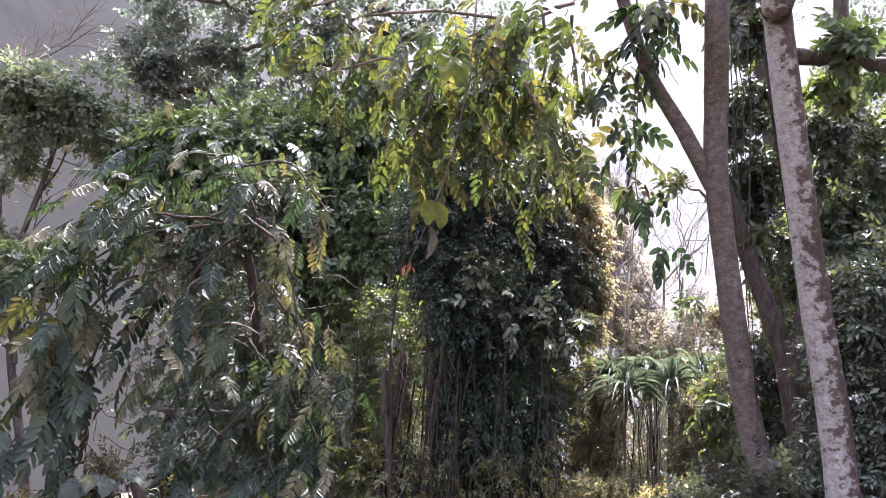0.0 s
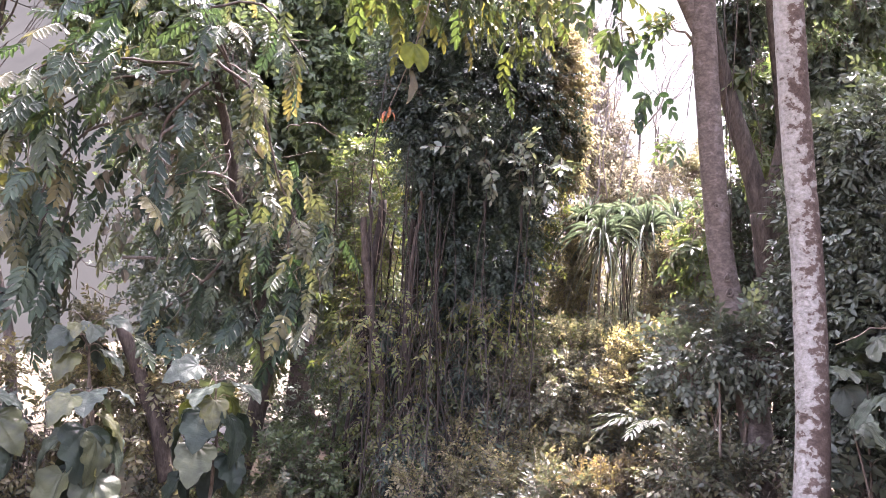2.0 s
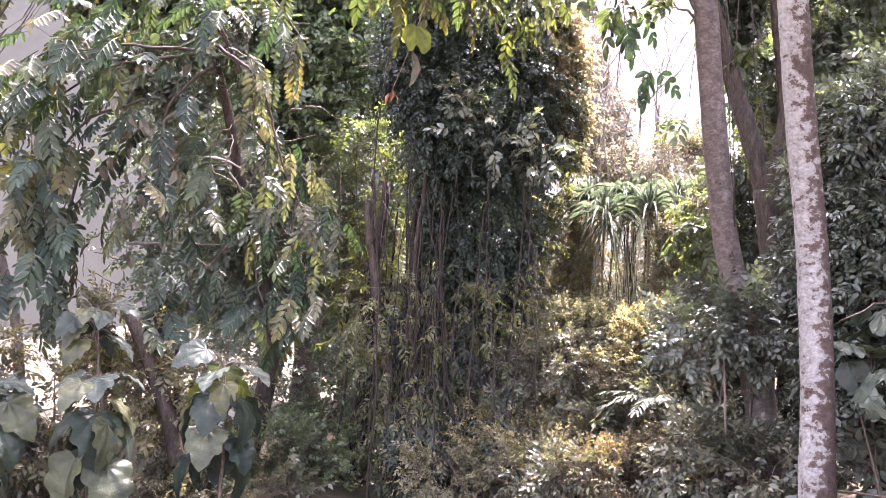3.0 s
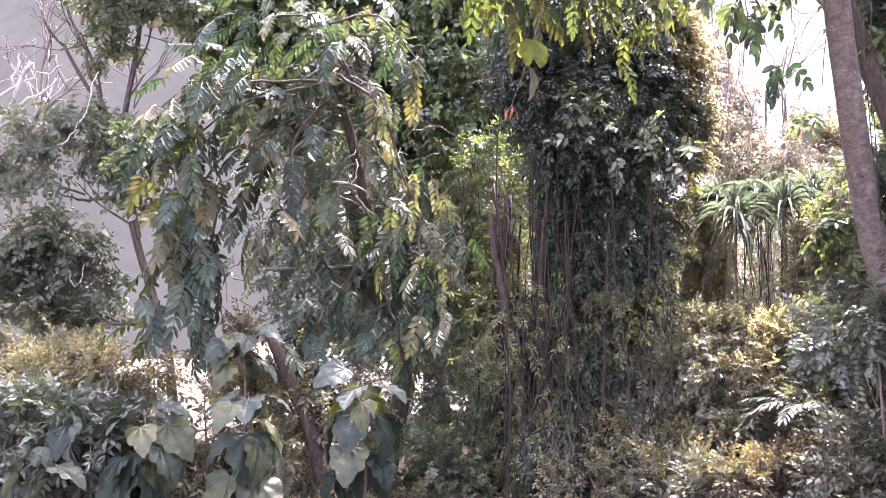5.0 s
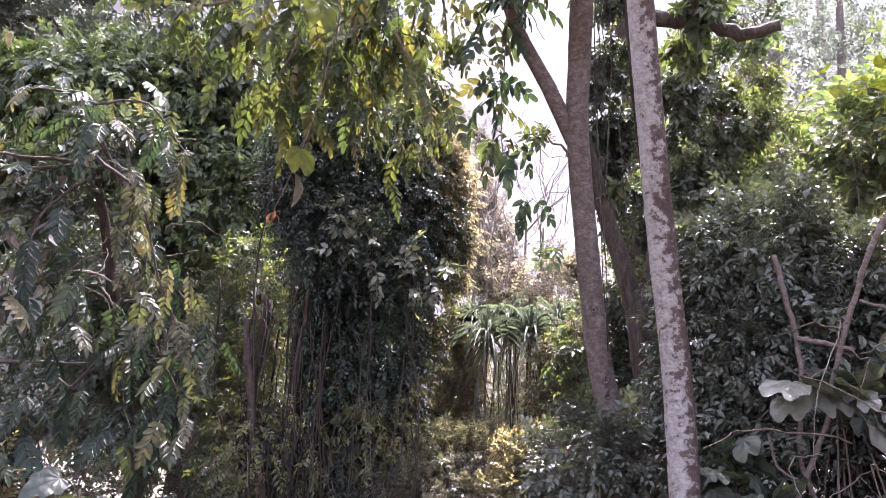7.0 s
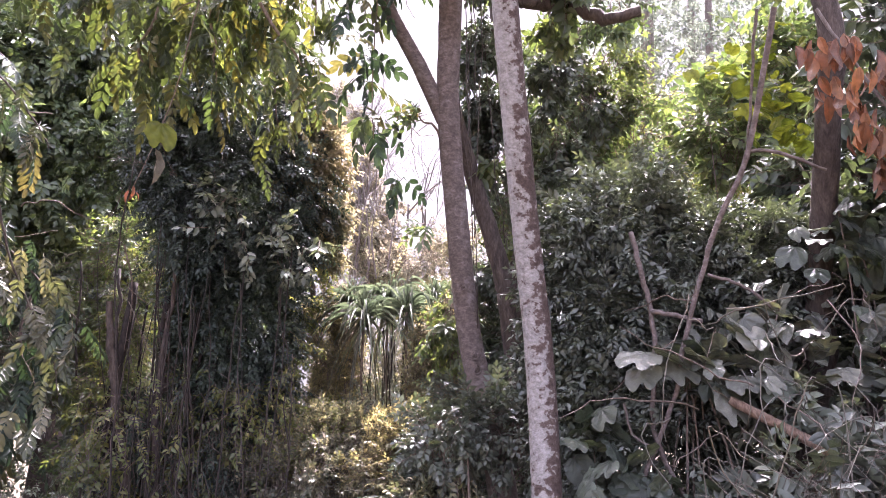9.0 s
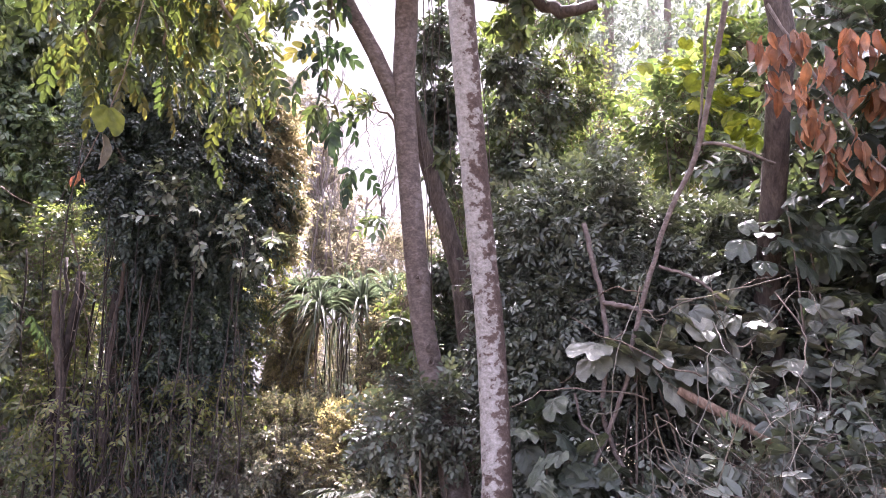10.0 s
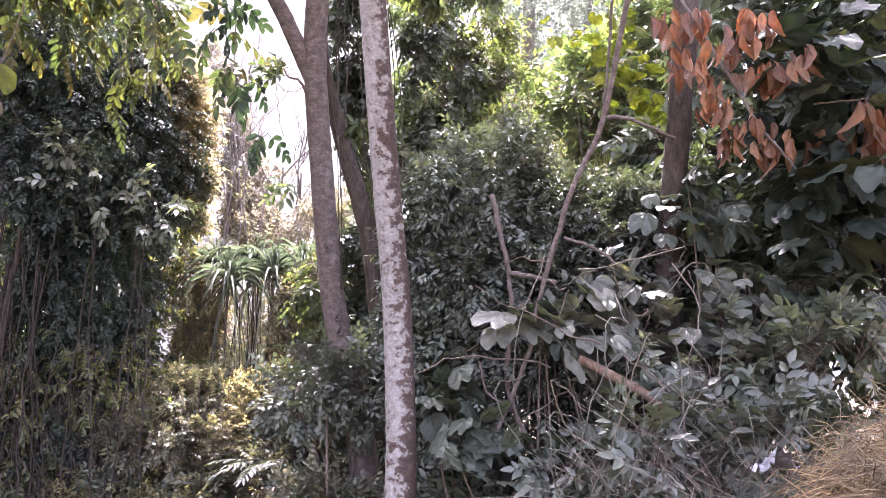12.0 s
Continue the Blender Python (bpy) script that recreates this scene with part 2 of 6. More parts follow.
# Darker copy of broad_leaf; shade is put into its colour.
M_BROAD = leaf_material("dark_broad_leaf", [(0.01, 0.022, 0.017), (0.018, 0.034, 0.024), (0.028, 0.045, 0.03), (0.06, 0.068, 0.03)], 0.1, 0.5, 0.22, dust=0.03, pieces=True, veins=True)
M_FERN = leaf_material("fern_leaf", [(0.024, 0.04, 0.028), (0.04, 0.056, 0.04)], 0.25, 0.65, 0.15, pieces=True)
M_PLASTIC = bark_material("crumpled_plastic", [(0.35, (0.13, 0.13, 0.14)), (0.65, (0.22, 0.22, 0.235))], (9, 9, 9), 2.0, 0.6, 0.35)
M_LIME = leaf_material("lime_leaf", [(0.075, 0.1, 0.014), (0.115, 0.127, 0.02)], 0.46, 0.5, 0.25, dust=0.0, pieces=True, veins=True, grey=0.03)
M_BROWN = leaf_material("dead_leaf", [(0.095, 0.037, 0.015), (0.17, 0.07, 0.025), (0.26, 0.125, 0.05)], 0.32, 0.6, dust=0.05, tint=(1.3, 0.7, 0.4), pieces=True, veins=True, grey=0.18)
# Light shining through lobed leaves is painted as olive yellow.
M_OLIVE = leaf_material("backlit_olive_leaf", [(0.05, 0.065, 0.016), (0.1, 0.1, 0.024)], 0.42, 0.45, pieces=True, veins=True, grey=0.15)
M_GOLD = leaf_material("golden_dry_leaf", [(0.08, 0.065, 0.036), (0.14, 0.098, 0.052), (0.2, 0.14, 0.075)], 0.3, 0.55, grey=0.2)
M_PAND = leaf_material("strap_leaf", [(0.04, 0.06, 0.046), (0.062, 0.085, 0.064), (0.092, 0.114, 0.088)], 0.3, 0.55, 0.22, tint=(1.0, 1.1, 0.75))
M_STRAW = leaf_material("straw", [(0.075, 0.042, 0.016), (0.17, 0.1, 0.034), (0.29, 0.185, 0.066), (0.1, 0.055, 0.02), (0.36, 0.25, 0.11)], 0.2, 0.55, tint=(1.1, 0.9, 0.6), grey=0.05)
M_SKIRT = leaf_material("dead_strap_leaf", [(0.045, 0.048, 0.032), (0.08, 0.08, 0.054)], 0.25, 0.7)
M_DRY = leaf_material("dry_stem", [(0.06, 0.05, 0.036), (0.13, 0.105, 0.078)], 0.1, 0.7)
M_WHITE = bark_material("lichen_bark", [(0.38, (0.045, 0.031, 0.025)), (0.53, (0.082, 0.06, 0.05)), (0.541, (0.155, 0.144, 0.132)), (0.72, (0.228, 0.218, 0.205))], (6.5, 6.5, 7.5), 3.2, 0.6, x_bias=0.18, detail=4.0, twist=0.2)
M_TRUNK = bark_material("grey_brown_bark", [(0.36, (0.07, 0.055, 0.048)), (0.54, (0.105, 0.085, 0.075)), (0.72, (0.16, 0.138, 0.126))], (6, 6, 9), 2.6, 0.6)
M_WOOD = bark_material("dark_bark", [(0.35, (0.034, 0.026, 0.021)), (0.65, (0.085, 0.066, 0.054))], (12, 12, 4), 2.0, 0.6)
M_LOG = bark_material("cut_branch_bark", [(0.35, (0.13, 0.085, 0.06)), (0.65, (0.25, 0.18, 0.135))], (14, 14, 5), 2.0, 0.6)
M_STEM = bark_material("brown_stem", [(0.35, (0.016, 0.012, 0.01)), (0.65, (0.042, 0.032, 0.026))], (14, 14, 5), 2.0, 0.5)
M_TWIG = bark_material("twig_bark", [(0.35, (0.075, 0.056, 0.043)), (0.65, (0.17, 0.136, 0.11))], (20, 20, 6), 2.0, 0.4)
M_BARE = bark_material("bleached_twig", [(0.35, (0.1, 0.085, 0.075)), (0.65, (0.19, 0.165, 0.15))], (20, 20, 6), 2.0, 0.3)
M_BLEACH = bark_material("white_bare_bark", [(0.35, (0.26, 0.25, 0.24)), (0.65, (0.4, 0.385, 0.37))], (14, 14, 5), 2.0, 0.4)
M_SOIL = bark_material("leaf_litter", [(0.35, (0.04, 0.04, 0.022)), (0.5, (0.08, 0.062, 0.04)), (0.68, (0.14, 0.11, 0.07))], (1, 1, 1), 1.6, 0.9)
M_SAND = bark_material("pale_sand", [(0.35, (0.2, 0.185, 0.165)), (0.65, (0.32, 0.3, 0.275))], (1, 1, 1), 0.8, 0.4)
M_HILL = haze_material("glowing_hillside_haze", (0.0255, 0.0252, 0.0228), (0.0365, 0.0365, 0.034), (0.13, 0.129, 0.127), 1.0)


# ---- building helpers ----
def base_of(ob):
    v = Vector((0, 0, 0))
    while ob is not None:
        v, ob = v + ob.location, ob.parent
    return np.array(v)


def thing(name, at, label, category, group="", kind=""):
    ob = new(name)
    ob.empty_display_size = 0.1
    ob.location = at
    return tagged(ob, label, category, group, kind)


def raw_mesh(name, verts, faces, material, smooth=False):
    """A mesh from arrays; faces: arrays of triangles and of quads."""
    me = bpy.data.meshes.new(name)
    verts = np.asarray(verts, np.float32)
    faces = [np.asarray(f, np.int32) for f in faces if len(f)]
    me.vertices.add(len(verts))
    me.vertices.foreach_set("co", verts.ravel())
    loops = np.concatenate([f.ravel() for f in faces])
    me.loops.add(len(loops))
    me.loops.foreach_set("vertex_index", loops)
    sizes = np.concatenate([np.full(len(f), f.shape[1]) for f in faces])
    me.polygons.add(len(sizes))
    me.polygons.foreach_set("loop_start", np.r_[0, np.cumsum(sizes)[:-1]].astype(np.int32))
    if smooth:
        me.polygons.foreach_set("use_smooth", np.ones(len(sizes), bool))
    me.materials.append(material)
    me.update(calc_edges=True)
    return me


def part(name, verts, faces, material, parent, label="", smooth=False, kind=""):
    """One mesh, its vertices in world metres, as a part of its parent."""
    ob = new(name, raw_mesh(name, np.asarray(verts) - base_of(parent), faces, material, smooth))
    ob.parent = parent
    return tagged(ob, label, kind=kind)


def piece(name, mesh, parent, at, turn, size, label=""):
    """A leaf or frond of its own on shared mesh data."""
    ob = new(name, mesh)
    ob.parent = parent
    m = Matrix([[*(float(v) for v in row)] for row in np.asarray(turn) * size]).to_4x4()
    m.translation = Vector([float(v) for v in np.asarray(at) - base_of(parent)])
    ob.matrix_basis = m
    return tagged(ob, label)


def unit(v):
    v = np.asarray(v, float)
    return v / (np.linalg.norm(v, axis=-1, keepdims=True) + 1e-9)


def frames(d, roll=0.0):
    """Turns whose y runs along d and whose z looks up as far as it can; n x 3 x 3."""
    d = unit(np.atleast_2d(d))
    side = np.cross(d, (0, 0, 1.0))
    bad = np.linalg.norm(side, axis=1) < 0.05
    side[bad] = (1, 0, 0)
    side = unit(side)
    up = np.cross(side, d)
    c, s = np.cos(roll), np.sin(roll)
    c, s = (np.broadcast_to(v, len(d))[:, None] for v in (c, s))
    return np.stack([c * side + s * up, d, c * up - s * side], -1)


def spline(points, steps=6):
    p = np.asarray(points, float)
    q = np.concatenate([[2 * p[0] - p[1]], p, [2 * p[-1] - p[-2]]])
    out = []
    for i in range(1, len(q) - 2):
        for t in np.arange(steps) / steps:
            out.append(0.5 * (2 * q[i] + (q[i + 1] - q[i - 1]) * t + (2 * q[i - 1] - 5 * q[i] + 4 * q[i + 1] - q[i + 2]) * t * t
                              + (3 * q[i] - q[i - 1] - 3 * q[i + 1] + q[i + 2]) * t**3))
    return np.array([*out, p[-1]])


def tube(points, radii, sides=8, steps=6, rough=0.0, wander=0.0):
    """A tapered, slightly lumpy stem: vertices and quads."""
    c = spline(points, steps)
    r = np.interp(np.linspace(0, 1, len(c)), np.linspace(0, 1, len(radii)), radii)
    if wander:
        k = np.cumsum(RNG.normal(0, wander, c.shape), 0)
        c = c + k - np.linspace(0, 1, len(c))[:, None] * k[-1]
    d = unit(np.gradient(c, axis=0))
    a = unit(np.cross(d, (0.3, 0.9, 0.1)))
    b = np.cross(d, a)
    th = np.linspace(0, 2 * np.pi, sides, endpoint=False)
    rad = r[:, None] * (1 + (RNG.normal(0, rough, (len(c), sides)) if rough else 0))
    v = c[:, None] + rad[..., None] * (np.cos(th)[None, :, None] * a[:, None] + np.sin(th)[None, :, None] * b[:, None])
    n = len(c)
    i, j = np.meshgrid(np.arange(n - 1), np.arange(sides), indexing="ij")
    q = np.stack([i * sides + j, i * sides + (j + 1) % sides, (i + 1) * sides + (j + 1) % sides, (i + 1) * sides + j], -1).reshape(-1, 4)
    cap = np.array([[(n - 1) * sides, (n - 1) * sides + k, (n - 1) * sides + k + 1] for k in range(1, sides - 1)])
    return v.reshape(-1, 3), [q, cap]


def stem(name, points, radii, material, parent, sides=8, steps=6, rough=0.03, wander=0.0, label=""):
    v, f = tube(points, radii, sides, steps, rough, wander)
    return part(name, v, f, material, parent, label, smooth=True)


def hex_leaf(width=0.45, fold=0.25, curl=0.18):
    """A small leaf along +y, one long: six corners folded on the midrib."""
    w = width / 2
    v = np.array([(0, 0, 0), (w, 0.3, fold * w), (0.8 * w, 0.66, fold * w), (0, 1, 0), (-0.8 * w, 0.66, fold * w), (-w, 0.3, fold * w)])
    v[:, 2] -= curl * v[:, 1] ** 2
    return v, np.array([(0, 1, 2), (0, 2, 3), (0, 3, 4), (0, 4, 5)])


def oval_leaf(width=0.45, fold=0.25, curl=0.18):
    """A blunt oval leaflet along +y, one long, folded on the midrib."""
    w = width / 2
    v = np.array([(0, 0, 0), (0.8 * w, 0.18, fold * w), (w, 0.5, fold * w), (0.7 * w, 0.84, fold * w), (0, 1, 0), (-0.7 * w, 0.84, fold * w), (-w, 0.5, fold * w), (-0.8 * w, 0.18, fold * w)])
    v[:, 2] -= curl * v[:, 1] ** 2
    return v, np.array([(0, 1, 2), (0, 2, 3), (0, 3, 4), (0, 4, 5), (0, 5, 6), (0, 6, 7)])


def small_leaf(width=0.45, fold=0.25, curl=0.18):
    """A tiny leaf of two triangles."""
    w = width / 2
    return np.array([(0, 0, 0), (w, 0.45, fold * w), (0, 1, -curl), (-w, 0.45, fold * w)]), np.array([(0, 1, 2), (0, 2, 3)])


def blade(half, fold=0.12, curl=0.2, ripple=0.1):
    """A broad leaf from its half outline (x, y): strips from the midrib to the edge, with a raised vein field."""
    h = spline(half, 2)
    h[:, 0] = np.maximum(h[:, 0], 0)
    n = len(h)
    mid = np.stack([np.zeros(n), np.linspace(h[0, 1], h[-1, 1], n)], 1)
    v = []
    for s in (1, -1):
        for k in range(n):
            for u in (0, 0.5, 1):
                x, y = mid[k] * (1 - u) + h[k] * u
                z = fold * abs(x) - curl * y * y - 0.25 * curl * x * x * 4 + ripple * math.sin(1.6 * k) * u * abs(x)
                v.append((s * x, y, z))
    f = []
    for s in (0, 1):
        o = s * n * 3
        for k in range(n - 1):
            for u in (0, 1):
                q = [o + k * 3 + u, o + (k + 1) * 3 + u, o + (k + 1) * 3 + u + 1, o + k * 3 + u + 1]
                f.append(q if s else q[::-1])
    return np.array(v), [np.array(f)]


HALF_BILOBED = [(0.0, 0.03), (0.2, -0.02), (0.42, 0.12), (0.55, 0.4), (0.52, 0.68), (0.36, 0.93), (0.17, 0.98), (0.03, 0.74)]
HALF_LOBED = [(0.0, 0.04), (0.28, -0.12), (0.52, 0.04), (0.44, 0.26), (0.62, 0.5), (0.42, 0.6), (0.4, 0.86), (0.2, 0.82), (0.02, 1.1)]
HALF_OVAL = [(0.0, 0.0), (0.2, 0.12), (0.29, 0.35), (0.27, 0.6), (0.16, 0.84), (0.01, 1.0)]


def sprig(n=8, leaf=0.4, spread=55, flat=0.3, paired=False, seed=1):
    """Where the leaves sit on a twig one long along +y: places, turns and sizes."""
    r = np.random.default_rng(seed)
    at, d, size, roll = [], [], [], []
    for i in range(n):
        k = i // 2 if paired else i
        y = 0.15 + 0.85 * (k + 0.5) / (n / 2 if paired else n)
        s = 1 if i % 2 else -1
        a = radians(spread + r.normal(0, 9))
        at.append((0, y, 0))
        d.append((s * math.sin(a), math.cos(a), r.normal(-0.15, flat)))
        size.append(leaf * (0.75 + 0.5 * math.sin(math.pi * min(0.95, y))) * r.uniform(0.8, 1.15))
        roll.append(r.normal(0, 0.55))
    at.append((0, 1, 0)), d.append((0.05, 1, -0.1)), size.append(leaf), roll.append(0)
    return np.array(at), frames(np.array(d), np.array(roll)), np.array(size)


def place_leaves(leaf, at, turn, size):
    """Copies of one leaf joined: vertices and triangles."""
    v, f = leaf
    out = at[:, None] + np.einsum("nij,mj->nmi", turn, v) * size[:, None, None]
    return out.reshape(-1, 3), (f[None] + (np.arange(len(at)) * len(v))[:, None, None]).reshape(-1, f.shape[1])


def prism(a, b, r):
    """Thin three-sided twigs from a to b: vertices and quads."""
    d = unit(b - a)
    s = unit(np.cross(d, (0.31, 0.2, 0.93)))
    u = np.cross(d, s)
    ring = [s, -0.5 * s + 0.87 * u, -0.5 * s - 0.87 * u]
    v = np.stack([a + k * r for k in ring] + [b + k * r * 0.5 for k in ring], 1).reshape(-1, 3)
    f = np.array([(0, 1, 4, 3), (1, 2, 5, 4), (2, 0, 3, 5)])
    return v, (f[None] + (np.arange(len(a)) * 6)[:, None, None]).reshape(-1, 4)


def on_clumps(clumps, n, shell=(0.72, 1.05), bunch=10, spread=0.22):
    """n points over the shells of ellipsoids, in bunches with gaps between: places and outward ways."""
    c = np.array([k[0] for k in clumps], float)
    r = np.array([k[1] for k in clumps], float)
    area = (r[:, 0] * r[:, 1] + r[:, 1] * r[:, 2] + r[:, 0] * r[:, 2]) ** 0.9
    nb = max(3, n // bunch)
    which = RNG.choice(len(c), nb, p=area / area.sum())
    u = unit(RNG.normal(size=(nb, 3)))
    lump = RNG.uniform(*shell, nb)
    hub = c[which] + u * r[which] * lump[:, None]
    k = RNG.integers(0, nb, n)
    wide = spread * r[which[k]].mean(1, keepdims=True)
    at = hub[k] + RNG.normal(size=(n, 3)) * wide
    way = unit(u[k] / r[which[k]] * r[which[k]].mean(1, keepdims=True) + RNG.normal(0, 0.5, (n, 3)))
    return at, way


def foliage(parent, clumps, n, twig, leaf, material, width=0.45, droop=0.35, layout=(8, 55, False), shell=(0.6, 1.05), bunch=14, spread=0.15,
            name="crown", bark=None, label="", roll=0.7, curl=0.18, fold=0.25, more=2.2, tiny=False, bare=True):
    """A crown of n leafy twigs over ellipsoid clumps: one mesh of leaves, one of twigs."""
    n, twig, leaf = int(n * more), twig * 0.8, leaf * 0.66
    at, way = on_clumps(clumps, n, shell, bunch, spread)
    d = unit(way + np.array([0, 0, -droop]) + RNG.normal(0, 0.15, way.shape))
    turn = frames(d, RNG.normal(0, roll, n))
    size = twig * RNG.uniform(0.6, 1.25, n)
    shape = (small_leaf if tiny else hex_leaf)(width, fold, curl)
    V, F, k = [], [], 0
    for s in range(6):
        la, lt, ls = sprig(layout[0], leaf / twig, layout[1], 0.55, layout[2], 40 + s)
        m = np.arange(s, n, 6)
        p = at[m, None] + np.einsum("nij,lj->nli", turn[m], la) * size[m, None, None]
        t = np.einsum("nij,ljk->nlik", turn[m], lt)
        z = size[m, None] * ls[None]
        v, f = place_leaves(shape, p.reshape(-1, 3), t.reshape(-1, 3, 3), z.ravel())
        V.append(v), F.append(f + k)
        k += len(v)
    part(name, np.concatenate(V), [np.concatenate(F)], material, parent, label, kind="stuff")
    if not bare:
        return
    v, f = prism(at - d * size[:, None] * 0.3, at + d * size[:, None], np.full((n, 1), 0.012 * twig + 0.001))
    part("branchwork", v, [f], bark or M_TWIG, parent, kind="stuff")


def frond_mesh(name, pairs, leaflet, width, material, sag=0.35, seed=1, rise=25):
    """A feather leaf one long: a bent stalk with paired leaflets."""
    r = np.random.default_rng(seed)
    y = 0.12 + 0.88 * (np.arange(pairs) + 0.5) / pairs
    bend = lambda t: np.stack([0 * t, t - 0.25 * sag * t**2, -sag * t**2], -1)  # noqa: E731
    at, d, size, roll = [], [], [], []
    for k, t in enumerate(y):
        for s in (1, -1):
            a = radians(62 - 22 * t + r.normal(0, 6))
            at.append(bend(np.array(t)))
            d.append((s * math.sin(a), math.cos(a), -0.25 - sag * t + r.normal(0, 0.12)))
            size.append(leaflet * (0.8 + 0.3 * math.sin(math.pi * t)) * r.uniform(0.88, 1.1))
            roll.append(s * 0.2 + r.normal(0, 0.12))
    at.append(bend(np.array(1.0))), d.append((0, 1, -0.8)), size.append(leaflet), roll.append(0)
    v, f = place_leaves(oval_leaf(width, 0.3, 0.2), np.array(at), frames(np.array(d), np.array(roll)), np.array(size))
    tv, tf = tube([bend(np.array(t)) for t in (0, 0.35, 0.7, 1.0)], [0.012, 0.005], 4, 3)
    me = raw_mesh(name, np.concatenate([v, tv]), [f, tf[0] + len(v), tf[1] + len(v)], material)
    return me


def bough(parent, points, radii, fronds, n, length, droop=0.5, start=0.15, name="branch", bark=None, face=None, jitter=0.1, leaf_name="leaf"):
    """A bending branch with feather leaves of its own along it."""
    limb = stem(name, points, radii, bark or M_TWIG, parent, 6, 5, 0.05, 0.012)
    c = spline(points, 8)
    d = unit(np.gradient(c, axis=0))
    for k in range(n):
        i = int((start + (1 - start) * (k + RNG.random()) / n) * (len(c) - 1))
        side = np.cross(d[i], (0, 0, 1.0)) * (1 if k % 2 else -1)
        way = unit(0.5 * d[i] + 0.8 * unit(side + 1e-6) + RNG.normal(0, 0.35, 3) + (np.array(face) if face else 0) + (0, 0, -droop))
        piece(leaf_name, fronds[RNG.integers(len(fronds))], limb, c[i] + RNG.normal(0, jitter, 3), frames(way, RNG.normal(0, 0.4))[0],
              length * RNG.uniform(0.7, 1.2))


def shrub(clumps, n, twig, leaf, material, label, name="shrub", category="shrub", group="", stems=5, **more):
    """A bush: stems from the ground into its clumps, and its leaves."""
    c0, r0 = np.array(clumps[0][0]), np.array(clumps[0][1])
    foot = np.array([c0[0], c0[1], ground_height(c0[0], c0[1])])
    ob = thing(name, foot, label, category, group)
    for k in range(stems):
        c, r = clumps[k % len(clumps)]
        tip = np.array(c) + RNG.normal(0, 0.35, 3) * np.array(r)
        mid = (foot + tip) / 2 + RNG.normal(0, 0.08, 3)
        stem("stem", [foot + RNG.normal(0, 0.04, 3) * (1, 1, 0), mid, tip], [0.018, 0.012, 0.004], M_TWIG, ob, 5, 3, 0.05)
    if group:
        more = {"more": 3.0, "tiny": True, "spread": 0.14, "bunch": 12, "droop": 0.15, "shell": (0.6, 1.1), "width": 0.55, **more}
        leaf, twig = leaf * 0.62, twig * 0.75
    foliage(ob, clumps, n, twig, leaf, material, **more)
    return ob


# ---- ground ----
def smooth_step(t):
    t = np.clip(t, 0, 1)
    return t * t * (3 - 2 * t)


def ground_height(x, y):
    x, y = np.asarray(x, float), np.asarray(y, float)
    h = 0.95 * np.exp(-(((x - 3.9) / 1.5) ** 2 + ((y - 2.6) / 1.6) ** 2))
    h = h + 1.0 * smooth_step((y - 4.0) / 7.0) * smooth_step((x + 0.5) / 2.5) * (1 - smooth_step((y - 16) / 30))
    h = h - 0.5 * smooth_step((y - 9) / 25) * (1 - smooth_step((x + 2) / 4))
    return h + 0.05 * np.sin(1.7 * x + 0.6) * np.cos(1.3 * y) * (np.hypot(x, y) < 40)


ring = np.concatenate([np.linspace(0.3, 14, 50), np.geomspace(15, 2500, 40)])
turn_a = np.linspace(0, 2 * np.pi, 120, endpoint=False)
gx, gy = ring[:, None] * np.cos(turn_a), ring[:, None] * np.sin(turn_a)
gz = ground_height(gx, gy) + RNG.normal(0, 0.015, gx.shape)
gv = np.concatenate([np.stack([gx, gy, gz], -1).reshape(-1, 3), [[0, 0, 0]]])
gi, gj = np.meshgrid(np.arange(len(ring) - 1), np.arange(120), indexing="ij")
gq = np.stack([gi * 120 + gj, (gi + 1) * 120 + gj, (gi + 1) * 120 + (gj + 1) % 120, gi * 120 + (gj + 1) % 120], -1).reshape(-1, 4)
gt = np.array([[len(gv) - 1, k, (k + 1) % 120] for k in range(120)])
tagged(new("ground", raw_mesh("ground", gv, [gq, gt], M_SOIL, True)), "brown leaf litter and soil under the trees", "ground", kind="structure")

# pale dry river bed behind the trees
reach, sweep = np.geomspace(11.5, 90, 16), np.linspace(-17.8, -12.6, 12)
sv = []
for k, r_ in enumerate(reach):
    for a_ in sweep:
        w_ = radians(-15.2 + (a_ + 15.2) * (1 + 0.2 * math.sin(1.7 * k)) + 0.8 * math.sin(0.9 * k + 1))
        x_, y_ = r_ * math.sin(w_), r_ * math.cos(w_)
        sv.append((x_, y_, float(ground_height(x_, y_)) + 0.05 + RNG.normal(0, 0.01)))
sq = np.array([(i * 12 + j, i * 12 + j + 1, (i + 1) * 12 + j + 1, (i + 1) * 12 + j) for i in range(15) for j in range(11)])
tagged(new("river_bed", raw_mesh("river_bed", np.array(sv), [sq], M_SAND, True)),
       "pale sunlit sand of a dry river bed", "river bed", kind="structure")

# misty hillside backdrop: emits its haze light and covers the brighter sky behind
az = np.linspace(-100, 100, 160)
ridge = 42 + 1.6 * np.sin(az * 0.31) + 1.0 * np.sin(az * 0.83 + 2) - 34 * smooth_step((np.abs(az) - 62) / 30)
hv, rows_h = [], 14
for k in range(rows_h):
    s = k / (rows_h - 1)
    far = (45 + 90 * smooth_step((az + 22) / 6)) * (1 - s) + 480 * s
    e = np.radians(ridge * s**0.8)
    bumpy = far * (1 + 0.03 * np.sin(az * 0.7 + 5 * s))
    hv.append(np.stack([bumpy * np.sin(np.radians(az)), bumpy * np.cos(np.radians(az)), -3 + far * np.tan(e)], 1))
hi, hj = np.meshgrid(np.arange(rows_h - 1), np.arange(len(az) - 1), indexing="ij")
